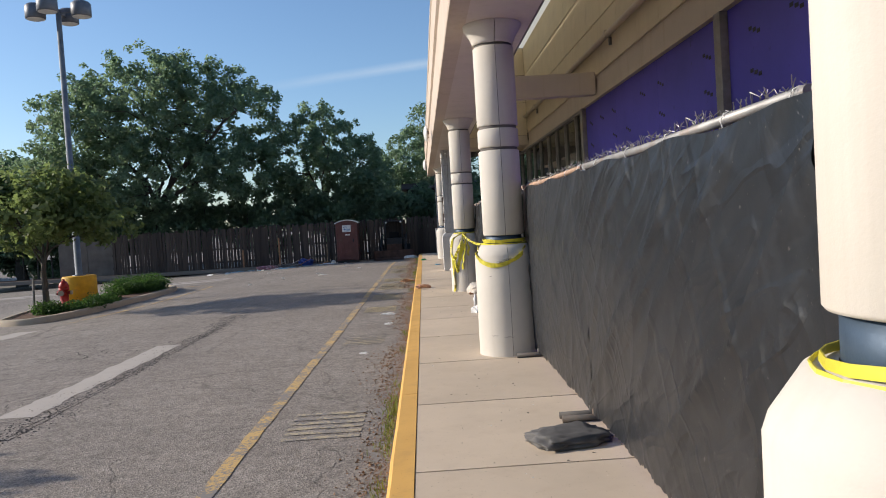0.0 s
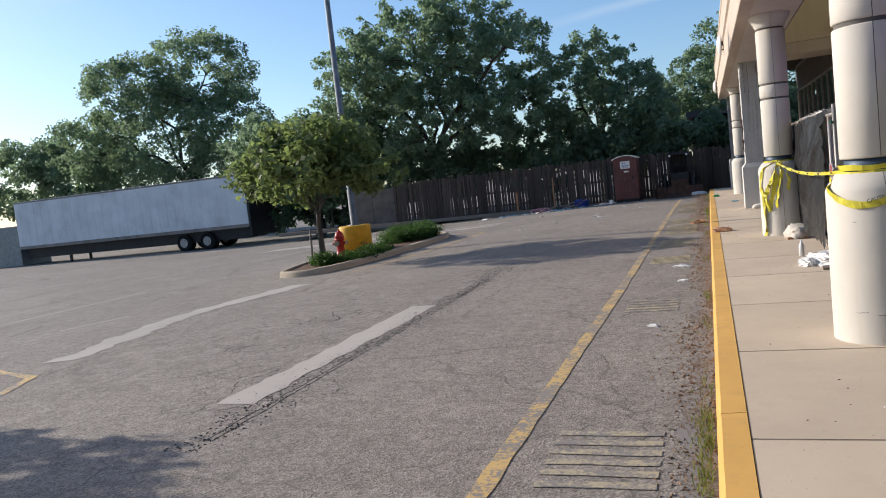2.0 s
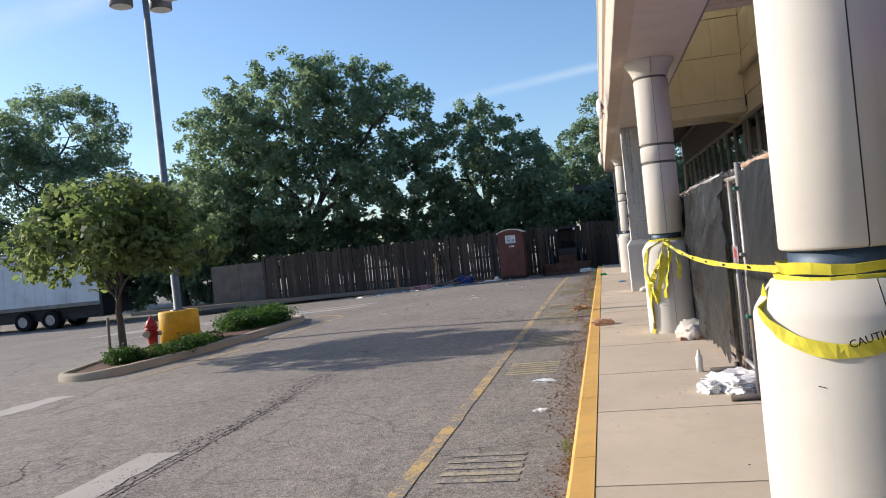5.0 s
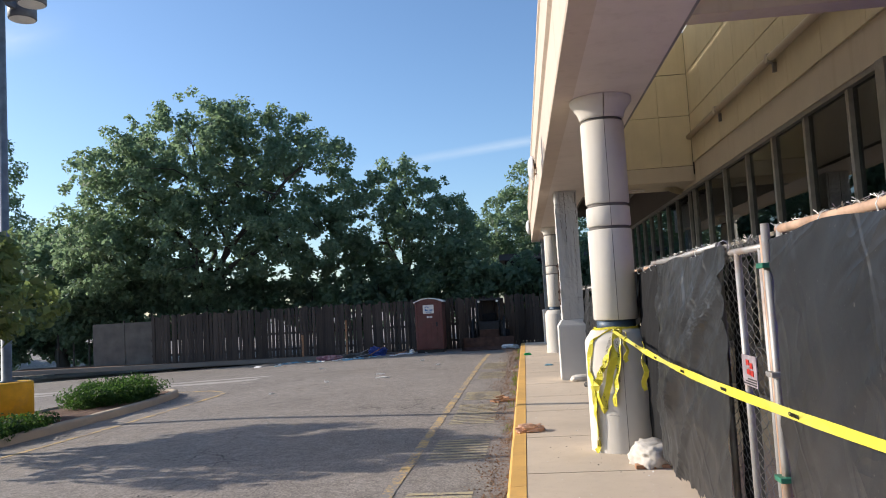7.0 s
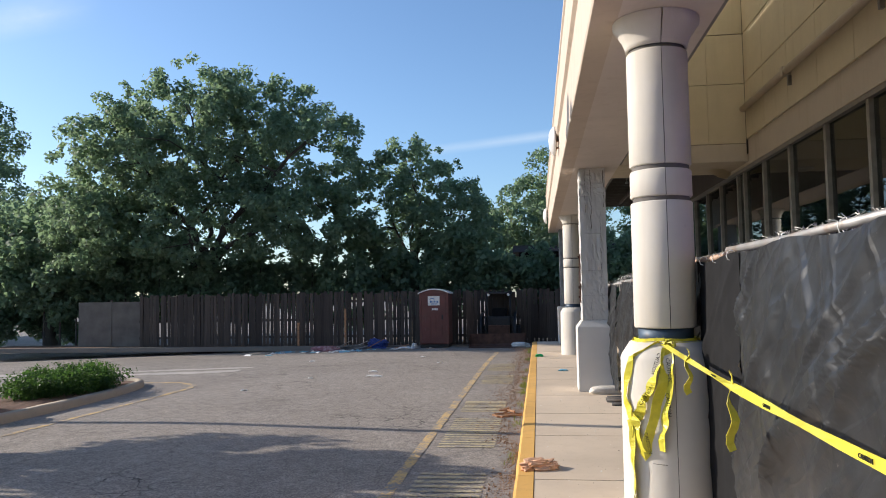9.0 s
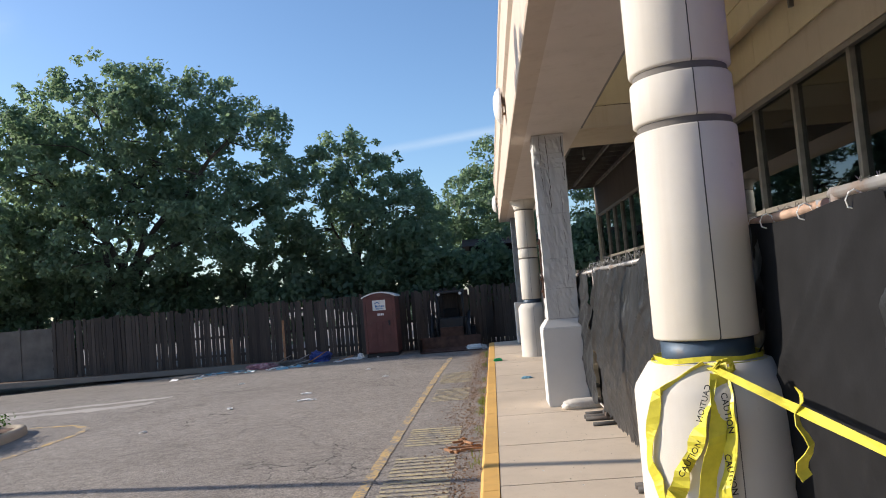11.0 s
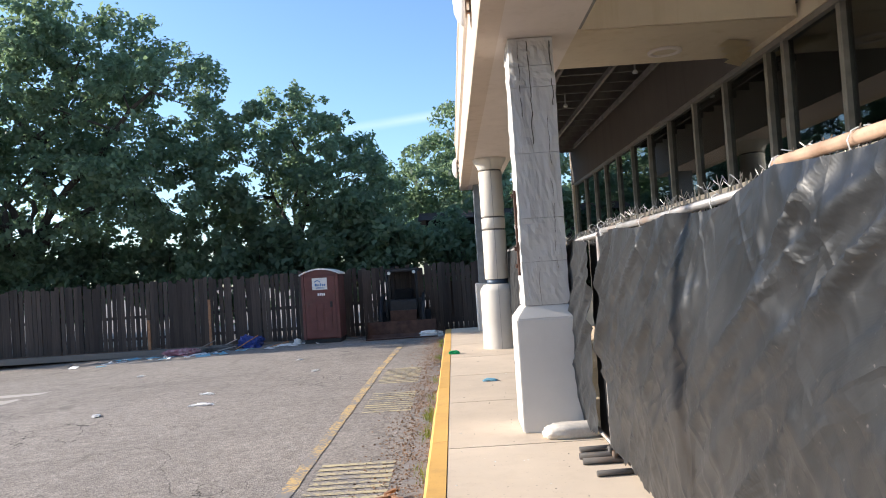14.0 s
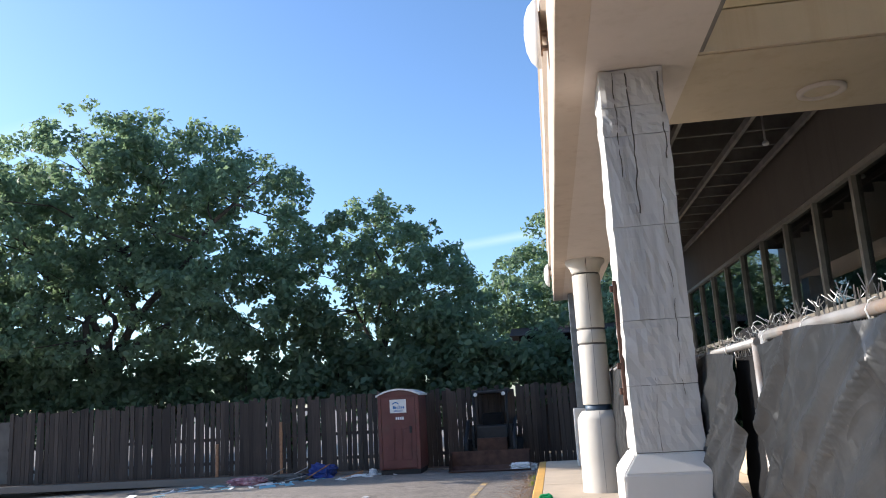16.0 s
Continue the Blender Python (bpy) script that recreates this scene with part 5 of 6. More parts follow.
# ---- back of the lot ----
GB = ground_z(-6, 38.7)
back_fence = thing("board_fence", (-6.5, 38.7, GB), "weathered dark board fence with gaps between the boards", "fence", "", "structure")
random.seed(8)
variants = []
for k in range(5):
    w, h = random.uniform(0.115, 0.145), random.uniform(1.98, 2.12)
    bm = bmesh.new()
    b = box(bm, -w / 2, w / 2, -0.011, 0.011, 0.04, h)
    for v in b[4:]:
        v.co.z += random.uniform(-0.03, 0.02)
    variants.append(mesh_of(bm, "board", M_BOARD))
x = -15.3
while x < 1.6:
    piece("board", random.choice(variants), back_fence, (x, 38.7, GB + random.uniform(-0.03, 0.03)), 0.0).rotation_euler = (0, radians(random.uniform(-0.8, 0.8)), 0)
    x += random.choice((0.128, 0.132, 0.136, 0.14, 0.145, 0.165))
for z in (0.35, 1.0, 1.7):
    part("rail", boxed(-15.4, 1.7, 38.713, 38.75, GB + z, GB + z + 0.09), M_BOARD, back_fence)
x = -15.3
while x < 1.7:
    part("post", boxed(x - 0.05, x + 0.05, 38.752, 38.85, GB - 0.1, GB + 2.0), M_BOARD, back_fence)
    x += 2.4
bk = structure("back_kerb", boxed(-22, -0.1, 37.9, 38.05, GB - 0.1, GB + 0.08, 0.015), M_SHADEKERB, "low concrete kerb along the board fence", "kerb")
structure("dirt_strip", boxed(-22, 0.9, 38.06, 40.2, GB - 0.1, GB + 0.05), M_SOIL, "strip of bare soil under the fence", "soil")
pale = thing("pale_fence", (-17.1, 39.2, GB), "pale brown solid fence panels in the shade", "fence", "", "structure")
for a, b in ((-18.3, -16.9), (-16.85, -15.45)):
    part("panel", boxed(a, b, 39.2, 39.24, GB + 0.05, GB + 1.85, 0.006), M_PALEFENCE, pale)
    part("post", boxed(b, b + 0.05, 39.17, 39.27, GB - 0.1, GB + 1.95), M_PALEFENCE, pale)
for x, y, h, lean in ((-6.95, 38.3, 1.45, 0.03), (-8.75, 38.2, 0.95, 0.08)):
    solo("stake", boxed(x, x + 0.07, y, y + 0.05, GB, GB + h), M_WOODBIT, "short wooden stake leaning by the fence", "stake", "stakes by the fence")


def toilet(x0, y0):
    gz = ground_z(x0, y0)
    x1, y1 = x0 + 1.06, y0 + 1.1
    t = thing("portable_toilet", ((x0 + x1) / 2, (y0 + y1) / 2, gz), "maroon plastic portable toilet with a white roof and sign", "portable toilet")
    part("skid", boxed(x0 + 0.02, x1 - 0.02, y0 + 0.05, y1 - 0.05, gz, gz + 0.12, 0.015), M_BLACK, t)
    part("body", boxed(x0, x1, y0, y1, gz + 0.12, gz + 1.96, 0.03), M_TOILETSIDE, t)
    bm = boxed(x0 + 0.1, x1 - 0.1, y0 - 0.025, y0 - 0.003, gz + 0.16, gz + 1.88, 0.008)
    door = part("door", bm, M_TOILET, t, "closed maroon door")
    for px0, px1, pz0, pz1 in ((0.22, 0.40, 0.35, 1.12), (0.46, 0.60, 0.35, 1.12), (0.66, 0.84, 0.35, 1.12)):
        part("door_rib", boxed(x0 + px0, x0 + px1, y0 - 0.04, y0 - 0.022, gz + pz0, gz + pz1, 0.008), M_TOILET, door)
    part("latch", boxed(x1 - 0.26, x1 - 0.2, y0 - 0.05, y0 - 0.022, gz + 1.0, gz + 1.16, 0.006), M_BLACK, door)
    for xa in (x0 + 0.01, x1 - 0.09):
        part("door_jamb", boxed(xa, xa + 0.08, y0 - 0.03, y0 + 0.0, gz + 0.12, gz + 1.95, 0.008), M_TOILET, t)
    bm = bmesh.new()
    rows = []
    for ya in (y0 - 0.05, y1 + 0.04):
        arc = []
        for k in range(13):
            u = -1 + 2 * k / 12
            arc.append((x0 + 0.53 + u * 0.57, gz + 1.95 + 0.15 * (1 - u * u)))
        rows.append([bm.verts.new((a, ya, z)) for a, z in arc] + [bm.verts.new((a, ya, z - 0.04)) for a, z in reversed(arc)])
    n = len(rows[0])
    for k in range(n):
        bm.faces.new((rows[0][k], rows[0][(k + 1) % n], rows[1][(k + 1) % n], rows[1][k]))
    bm.faces.new(rows[0])
    bm.faces.new(rows[1][::-1])
    part("roof", bm, M_WHITE, t, "arched white roof")
    arc = [(x0 + 0.53 + (-1 + 2 * k / 12) * 0.5, gz + 1.93 + 0.13 * (1 - (-1 + 2 * k / 12) ** 2)) for k in range(13)]
    for ya in (y0 - 0.012, y1):
        bm = bmesh.new()
        bm.faces.new([bm.verts.new((a, ya, z)) for a, z in arc])
        part("gable", bm, M_TOILET, t)
    sx0 = x0 + 0.32
    sg = part("sign", boxed(sx0, sx0 + 0.42, y0 - 0.036, y0 - 0.026, gz + 1.50, gz + 1.83), M_WHITE, door, "white sign with a blue mark")
    bm = bmesh.new()
    for k in range(8):
        a0, a1 = 0.5 + k * 0.26, 0.5 + (k + 1) * 0.26
        c0, c1 = (sx0 + 0.15, gz + 1.66), 0.10
        q = [(c0[0] + math.cos(a) * r, c0[1] + math.sin(a) * r * 1.1) for a, r in ((a0, c1), (a1, c1), (a1, c1 - 0.022), (a0, c1 - 0.022))]
        bm.faces.new([bm.verts.new((px, y0 - 0.039, pz)) for px, pz in q])
    for k, w in enumerate((0.045, 0.03, 0.02, 0.025, 0.03, 0.035)):
        box(bm, sx0 + 0.08 + k * 0.05, sx0 + 0.08 + k * 0.05 + w, y0 - 0.040, y0 - 0.037, gz + 1.60, gz + 1.655 + 0.02 * (k in (0, 3)))
    for k in range(2):
        box(bm, sx0 + 0.1, sx0 + 0.34, y0 - 0.040, y0 - 0.037, gz + 1.535 + k * 0.025, gz + 1.546 + k * 0.025)
    d = part("emblem", bm, M_SIGNBLUE, t, "blue arc and bars")
    bm = bmesh.new()
    for k in range(4):
        box(bm, x0 + 0.46 + k * 0.055, x0 + 0.50 + k * 0.055, y0 - 0.03, y0 - 0.0265, gz + 1.33, gz + 1.40)
    part("number", bm, M_PAPER, t, "small pale digits")


toilet(-3.87, 36.98)


def skid_loader():
    gz = ground_z(-1.1, 37)
    s = thing("skid_loader", (-1.1, 37.6, gz), "dark compact loader with a caged cab and rusty bucket", "loader")
    part("body", boxed(-1.6, -0.55, 37.75, 39.9, gz + 0.35, gz + 1.05, 0.05), M_BLACK, s)
    for x in (-1.5, -0.66):
        bm = bmesh.new()
        tube(bm, [(x, 37.75, gz + 0.5), (x, 37.72, gz + 1.85), (x, 38.9, gz + 1.9), (x, 39.0, gz + 1.0)], 0.04, 8)
        part("cage_bar", bm, M_BLACK, s)
    part("cab_roof", boxed(-1.54, -0.62, 37.7, 39.0, gz + 1.86, gz + 1.94, 0.03), M_BLACK, s)
    part("cab_back", boxed(-1.5, -0.66, 38.85, 38.9, gz + 0.9, gz + 1.86, 0.01), M_DARK, s)
    part("seat", boxed(-1.35, -0.82, 38.2, 38.8, gz + 0.8, gz + 1.35, 0.06), M_RUBBER, s)
    part("footwell", boxed(-1.46, -0.7, 37.55, 37.76, gz + 0.3, gz + 0.75, 0.02), M_RUST, s)
    for x in (-1.44, -0.72):
        bm = bmesh.new()
        tube(bm, [(x, 37.62, gz + 1.84), (x, 37.70, gz + 1.84)], 0.05, 10)
        part("work_light", bm, M_WHITE, s, "small white work light")
    for x in (-1.82, -0.55):
        for y in (38.05, 39.3):
            bm = bmesh.new()
            tube(bm, [(x, y, gz + 0.36), (x + 0.24, y, gz + 0.36)], 0.36, 20)
            w = part("wheel", bm, M_RUBBER, s)
            bm = bmesh.new()
            tube(bm, [(x - 0.01, y, gz + 0.36), (x + 0.25, y, gz + 0.36)], 0.18, 16)
            part("rim", bm, M_RUST, w)
    for x in (-1.72, -0.5):
        bm = bmesh.new()
        tube(bm, [(x, 39.6, gz + 1.2), (x, 38.2, gz + 1.15), (x, 37.5, gz + 0.75), (x, 37.3, gz + 0.3)], 0.05, 6)
        part("lift_arm", bm, M_BLACK, s)
    bm = bmesh.new()
    prof = ((36.62, 0.02), (37.05, 0.0), (37.22, 0.08), (37.28, 0.45), (37.25, 0.47), (37.19, 0.12), (37.03, 0.035), (36.62, 0.04))
    rows = [[bm.verts.new((x, y, gz + z)) for y, z in prof] for x in (-2.1, -0.12)]
    for k in range(len(prof)):
        bm.faces.new((rows[0][k], rows[0][(k + 1) % len(prof)], rows[1][(k + 1) % len(prof)], rows[1][k]))
    for r, x in ((rows[0], -2.1), (rows[1], -0.12)):
        bm.faces.new(r)
    for x in (-2.1, -0.14):
        side = [bm.verts.new((x + dx, y, gz + z)) for dx in (0, 0.02) for y, z in ((36.62, 0.02), (37.27, 0.02), (37.27, 0.46), (37.1, 0.44))]
        bm.faces.new(side[:4])
        bm.faces.new(side[4:])
    part("bucket", bm, M_RUST, s, "wide rusty bucket resting on the ground")


skid_loader()

# dark house beyond the fence
house = thing("house", (2.0, 43.0, -0.3), "dark brown house wall with a small window beyond the fence", "house")
part("wall", boxed(-0.4, 5.0, 42.6, 46, -0.3, 3.5), M_BRICKDARK, house)
bm = bmesh.new()
r = [bm.verts.new(v) for v in ((-0.7, 42.3, 3.5), (5.3, 42.3, 3.5), (5.3, 46.3, 3.5), (-0.7, 46.3, 3.5), (-0.7, 44.3, 3.9), (5.3, 44.3, 3.9))]
for f in ((0, 1, 5, 4), (2, 3, 4, 5), (0, 4, 3), (1, 2, 5), (3, 2, 1, 0)):
    bm.faces.new([r[i] for i in f])
part("roof", bm, M_BRICKDARK, house)
hw = part("window", boxed(0.05, 0.85, 42.55, 42.597, 2.5, 3.3), M_GREYBOARD, house, "small pale-framed window")
part("pane", boxed(0.12, 0.78, 42.53, 42.548, 2.57, 3.23), M_DARK, hw)


def trailer():
    gz = ground_z(-35, 41)
    t = thing("semi_trailer", (-34.2, 41.6, gz), "long dusty white semi trailer parked across the lot", "trailer")
    x0, x1, y0, y1 = -43.3, -25.4, 40.3, 42.85
    part("box", boxed(x0, x1, y0, y1, gz + 1.15, gz + 4.25, 0.04), M_TRAILER, t)
    part("lower_rail", boxed(x0 + 0.02, x1 - 0.02, y0 - 0.03, y0 - 0.002, gz + 1.1, gz + 1.3, 0.005), M_GREYBOARD, t)
    part("top_rail", boxed(x0 + 0.02, x1 - 0.02, y0 - 0.02, y0 - 0.002, gz + 4.13, gz + 4.24, 0.005), M_GREYBOARD, t)
    for k in range(27):
        x = x0 + 0.4 + k * 0.62
        part("side_post", boxed(x, x + 0.03, y0 - 0.012, y0 - 0.002, gz + 1.3, gz + 4.13), M_TRAILER, t)
    # underframe deepened into a black box that stands in for the trailer's shadow
    part("underframe_shade", boxed(x0 + 0.3, x1 - 0.2, y0 + 0.35, y1 - 0.35, gz + 0.45, gz + 1.15), M_BLACK, t)
    for x in (-30.2, -28.5):
        for y in (y0 + 0.05, y1 - 0.6):
            bm = bmesh.new()
            tube(bm, [(x, y, gz + 0.5), (x, y + 0.55, gz + 0.5)], 0.5, 24)
            w = part("wheel", bm, M_RUBBER, t)
            bm = bmesh.new()
            tube(bm, [(x, y - 0.01, gz + 0.5), (x, y + 0.1, gz + 0.5)], 0.28, 20)
            part("rim", bm, M_GALV, w)
    for y in (y0 + 0.4, y1 - 0.5):
        part("landing_leg", boxed(-39.6, -39.45, y, y + 0.12, gz, gz + 1.1), M_BLACK, t)
    part("tail_frame", boxed(x1, x1 + 0.15, y0 + 0.02, y1 - 0.02, gz + 0.55, gz + 4.2), M_BLACK, t)


trailer()
gz = ground_z(-45, 41)
cont = thing("dark_container", (-46.2, 41.5, gz), "dark green steel container beside the trailer", "container")
part("body", boxed(-49.2, -43.4, 40.4, 42.8, gz, gz + 2.7, 0.03), M_POLE, cont)

# ---- lamps on the canopy ----
for y, z in ((23.2, 4.31), (34.6, 4.2)):
    d = thing("wall_dome_lamp", (0.6, y, z - 0.26), "white dome lamp on a rusty bracket on the fascia", "wall lamp", "fascia lamps")
    bm = bmesh.new()
    rings = lathe(bm, [(0.26, 0.0), (0.245, 0.035), (0.20, 0.075), (0.12, 0.105), (0.0, 0.115)], 0, 0, 28)
    bm.transform(Matrix.Translation((0.672, y, z)) @ Matrix.Rotation(-math.pi / 2, 4, "Y"))
    part("dome", bm, M_DOME, d)
    for dz in (-0.12, 0.0, 0.12):
        part("bracket_arm", boxed(0.673, 0.729, y - 0.03, y + 0.02, z + dz - 0.012, z + dz + 0.012), M_RUSTPIPE, d)
    part("bracket_plate", boxed(0.673, 0.69, y - 0.05, y + 0.05, z - 0.16, z + 0.16, 0.003), M_RUSTPIPE, d)
for x, y in ((2.70, 23.47),):
    d = thing("ceiling_light", (x, y, SOFFIT - 0.02), "round recessed light ring in the soffit", "ceiling light")
    bm = bmesh.new()
    lathe(bm, [(0.17, SOFFIT + 0.004), (0.17, SOFFIT - 0.018), (0.13, SOFFIT - 0.02), (0.125, SOFFIT + 0.002)], x, y, 28, closed_ends=False)
    part("trim_ring", bm, M_SOFFIT, d)
    bm = bmesh.new()
    lathe(bm, [(0.0, SOFFIT - 0.004), (0.126, SOFFIT - 0.003)], x, y, 28, closed_ends=False)
    part("diffuser", bm, M_TAN, d)
bm = bmesh.new()
for k in range(4):
    a = Vector((3.25 + 0.1 * k, 23.2 + 0.22 * k, SOFFIT))
    q = [a, a + Vector((0.25, 0.06, -0.01)), a + Vector((0.2, 0.2, -0.05 - 0.01 * k)), a + Vector((-0.05, 0.15, -0.02))]
    bm.faces.new([bm.verts.new(v) for v in q])
bmesh.ops.solidify(bm, geom=bm.faces[:], thickness=0.012)
solo("hanging_soffit_scrap", bm, M_YELLOW, "torn scrap of soffit board hanging from the ceiling", "soffit scrap")


# ---- caution tape ----
def tape_words(parent, spots):
    for p, d, s in spots:
        d = Vector(d).normalized()
        up = Vector((0, 0, 1))
        up = (up - d * up.dot(d)).normalized()
        nrm = d.cross(up)
        m = Matrix((d, up, nrm)).transposed().to_4x4()
        lettering("CAUTION", s, M_INK, parent, Matrix.Translation(Vector(p) + nrm * 0.004) @ m)


def wrap(y, z, r, a0, a1, dz=0.0, seed=0, x=1.235):
    pts = []
    for k in range(22):
        a = a0 + (a1 - a0) * k / 21
        pts.append((x + math.cos(a) * (r + 0.004 * math.sin(k * 1.3 + seed)), y + math.sin(a) * (r + 0.004), z + dz * k / 21 + 0.012 * noise.noise((k * 0.4, seed, 0))))
    return pts


tape = thing("caution_tape", (1.2, 12.2, 1.0), "yellow caution tape strung between two columns, black print", "caution tape")
span = [Vector((1.14, 8.66, 1.34)).lerp(Vector((1.17, 15.76, 1.33)), k / 40) - Vector((0, 0, 0.09 * math.sin(math.pi * k / 40))) for k in range(41)]
bm = bmesh.new()
ribbon(bm, span, 0.046, 1.2, crumple=0.8, seed=3.0)
part("strand", bm, M_TAPE, tape)
tape_words(tape, [(span[k] + Vector((-0.004, 0, 0)), (0, -1, 0), 0.020) for k in (6, 11, 16, 21, 26, 31)])
for ty, drop in ((14.85, 0.20), (13.85, 0.30)):
    k = (ty - 8.66) / 7.10 * 40
    top = span[int(k)].lerp(span[int(k) + 1], k - int(k))
    bm = bmesh.new()
    ribbon(bm, [top + Vector((0.012 * math.sin(q * 1.3), 0.02 * math.sin(q * 0.8), 0.06 - (drop + 0.06) * q / 10)) for q in range(11)], 0.05, 1.4, side=(0.2, 1, 0.1), crumple=0.6, seed=ty)
    part("tail", bm, M_TAPE, tape)
for cyc, sd in ((1.2, 1), (8.37, 2), (16.02, 3)):
    tp = thing("tape_wrap", (1.235, cyc, 0.9), "yellow caution tape knotted round the column's neck, ends hanging", "caution tape", "tape on columns")
    for k in range(2):
        bm = bmesh.new()
        ribbon(bm, wrap(cyc, 1.345 + (0.03 if sd == 2 else 0.010) * k, (0.245 if k == 0 else 0.230), 0.3 * k, 2 * math.pi + 0.3 * k, 0.02 * (k - 1), sd + k), 0.048 if sd == 2 else 0.026, 0.2, crumple=0.55, seed=sd + k * 3.3)
        part("loop", bm, M_TAPE, tp)
    if sd == 2:
        pts = [(1.235 + math.cos(a) * 0.343, cyc + math.sin(a) * 0.343, 1.31 - 0.19 * math.sin((a - 3.1) / 2.4 * math.pi) - 0.0) for a in np.linspace(3.1, 5.5, 26)]
        pts = [(1.235 + (px - 1.235) * (0.86 if pz > 1.25 else 1.0), cyc + (pyy - cyc) * (0.86 if pz > 1.25 else 1.0), pz) for px, pyy, pz in pts]
        bm = bmesh.new()
        ribbon(bm, pts, 0.058, 0.3, crumple=0.55, seed=8.0)
        part("swag", bm, M_TAPE, tp)
        tape_words(tp, [((1.235 - 0.05, cyc - 0.352, 1.165), (1, 0.05, 0.25), 0.036)])
    if sd == 3:
        def hang(path, w, tw, name="tail"):
            q = []
            for (ang, z, ex) in path:
                rr = 0.34 if z < 1.24 else 0.34 - (z - 1.24) * 0.9
                q.append((1.235 + math.cos(ang) * (rr + ex), cyc + math.sin(ang) * (rr + ex), z))
            fine = []
            for a, b in zip(q, q[1:]):
                fine += [Vector(a).lerp(Vector(b), k / 8) for k in range(8)]
            fine.append(Vector(q[-1]))
            b2 = bmesh.new()
            fine = [p + Vector((noise.noise((i * 0.35, w * 90, 0)), 0, noise.noise((i * 0.3, w * 90, 5)))) * 0.014 for i, p in enumerate(fine)]
            ribbon(b2, fine, w, tw, side=(0.6, -0.4, 0.7), crumple=0.5, seed=w * 70)
            part(name, b2, M_TAPE, tp)
        hang([(4.35, 1.34, 0.01), (3.75, 1.22, 0.01), (3.55, 0.95, 0.015), (3.75, 0.78, 0.015), (3.72, 0.5, 0.012), (3.85, 0.2, 0.012), (3.7, 0.14, 0.03)], 0.062, 1.3)
        hang([(4.5, 1.34, 0.012), (4.3, 1.1, 0.02), (4.05, 0.92, 0.02), (3.85, 0.74, 0.02), (4.05, 0.55, 0.015), (4.2, 0.75, 0.015), (4.45, 1.05, 0.015), (4.55, 1.3, 0.015)], 0.082, 1.0)
        hang([(4.6, 1.34, 0.015), (4.62, 1.1, 0.02), (4.5, 0.85, 0.02), (4.4, 0.6, 0.02)], 0.08, 0.7)
        hang([(3.75, 0.8, 0.025), (3.85, 0.5, 0.03), (3.8, 0.2, 0.03)], 0.05, 1.2)
        tape_words(tp, [((1.235 - 0.20, cyc - 0.325, 0.98), (0.55, 0, 0.8), 0.036), ((1.235 - 0.05, cyc - 0.372, 1.16), (0.1, 0, -1), 0.036), ((1.235 - 0.06, cyc - 0.372, 0.92), (0.1, 0, -1), 0.036), ((1.235 - 0.13, cyc - 0.352, 1.2), (-0.35, 0, -1), 0.034), ((1.235 - 0.2, cyc - 0.33, 0.65), (0.2, 0, -1), 0.034)])
        bm = bmesh.new()
        for k in range(7):
            a = k * 0.9
            ribbon(bm, [(1.21 + 0.035 * math.cos(a + q * 1.1), 15.715 - 0.02 * math.sin(q), 1.335 + 0.028 * math.sin(a + q * 1.1)) for q in range(4)], 0.035, 0.8, side=(0.3, 1, 0.2), crumple=0.5, seed=k)
        part("knot", bm, M_TAPE, tp)


# ---- bags, litter, weeds ----
def lump(cx, cy, z, rx, ry, rz, seed, rough=0.12, rot=0.0):
    bm = bmesh.new()
    bmesh.ops.create_icosphere(bm, subdivisions=4, radius=1)
    for v in bm.verts:
        p = v.co.copy()
        sq = Vector((abs(p.x) ** 0.6 * math.copysign(1, p.x), abs(p.y) ** 0.6 * math.copysign(1, p.y), p.z))
        k = 1 + rough * noise.noise(p * 2.2 + Vector((seed, 0, 0))) + rough * 0.7 * abs(noise.noise(p * 5 + Vector((0, seed, 0)))) * 2 + rough * 0.3 * noise.noise(p * 14)
        v.co = Vector((sq.x * rx * k * 0.85, sq.y * ry * k * 0.85, max(0.0, (p.z * k + 0.55) * rz)))
    bm.transform(Matrix.Translation((cx, cy, z)) @ Matrix.Rotation(rot, 4, "Z"))
    return bm


solo("sandbag", lump(1.22, 4.92, WALK, 0.28, 0.22, 0.052, 1, 0.22, 0.3), M_BLACKBAG, "flat dark grey sandbag lying beside the fence", "sandbag", smooth=True)
solo("sandbag", lump(1.40, 15.2, WALK, 0.22, 0.20, 0.13, 2, 0.2, 0.5), M_SAND, "torn white sandbag slumped on the fence foot", "sandbag", smooth=True)
solo("wood_block", boxed(1.2, 1.5, 15.02, 15.12, WALK, WALK + 0.035, 0.005), M_WOODBIT, "short brown board under the sandbag", "board")
solo("sandbag", lump(1.37, 22.42, WALK, 0.33, 0.15, 0.075, 3, 0.09, 0.08), M_SAND, "long off-white sandbag at the foot of the square pier", "sandbag", smooth=True)
solo("trash_bag", lump(1.40, 12.2, WALK, 0.22, 0.28, 0.08, 4, 0.35, 0.4), M_PAPER, "crumpled white plastic bags against the fence", "plastic bag", smooth=False)
solo("trash_bag", lump(1.14, 12.1, WALK, 0.08, 0.10, 0.06, 6, 0.3, 0.9), M_PAPER, "small crumpled white plastic bag on the sidewalk", "plastic bag", smooth=False)
bm = bmesh.new()
lathe(bm, [(0.0, WALK), (0.032, WALK + 0.002), (0.033, WALK + 0.14), (0.014, WALK + 0.18), (0.014, WALK + 0.21), (0.0, WALK + 0.21)], 1.18, 13.0, 14)
solo("plastic_bottle", bm, M_WHITE, "small clear plastic bottle standing on the sidewalk", "bottle", smooth=True)
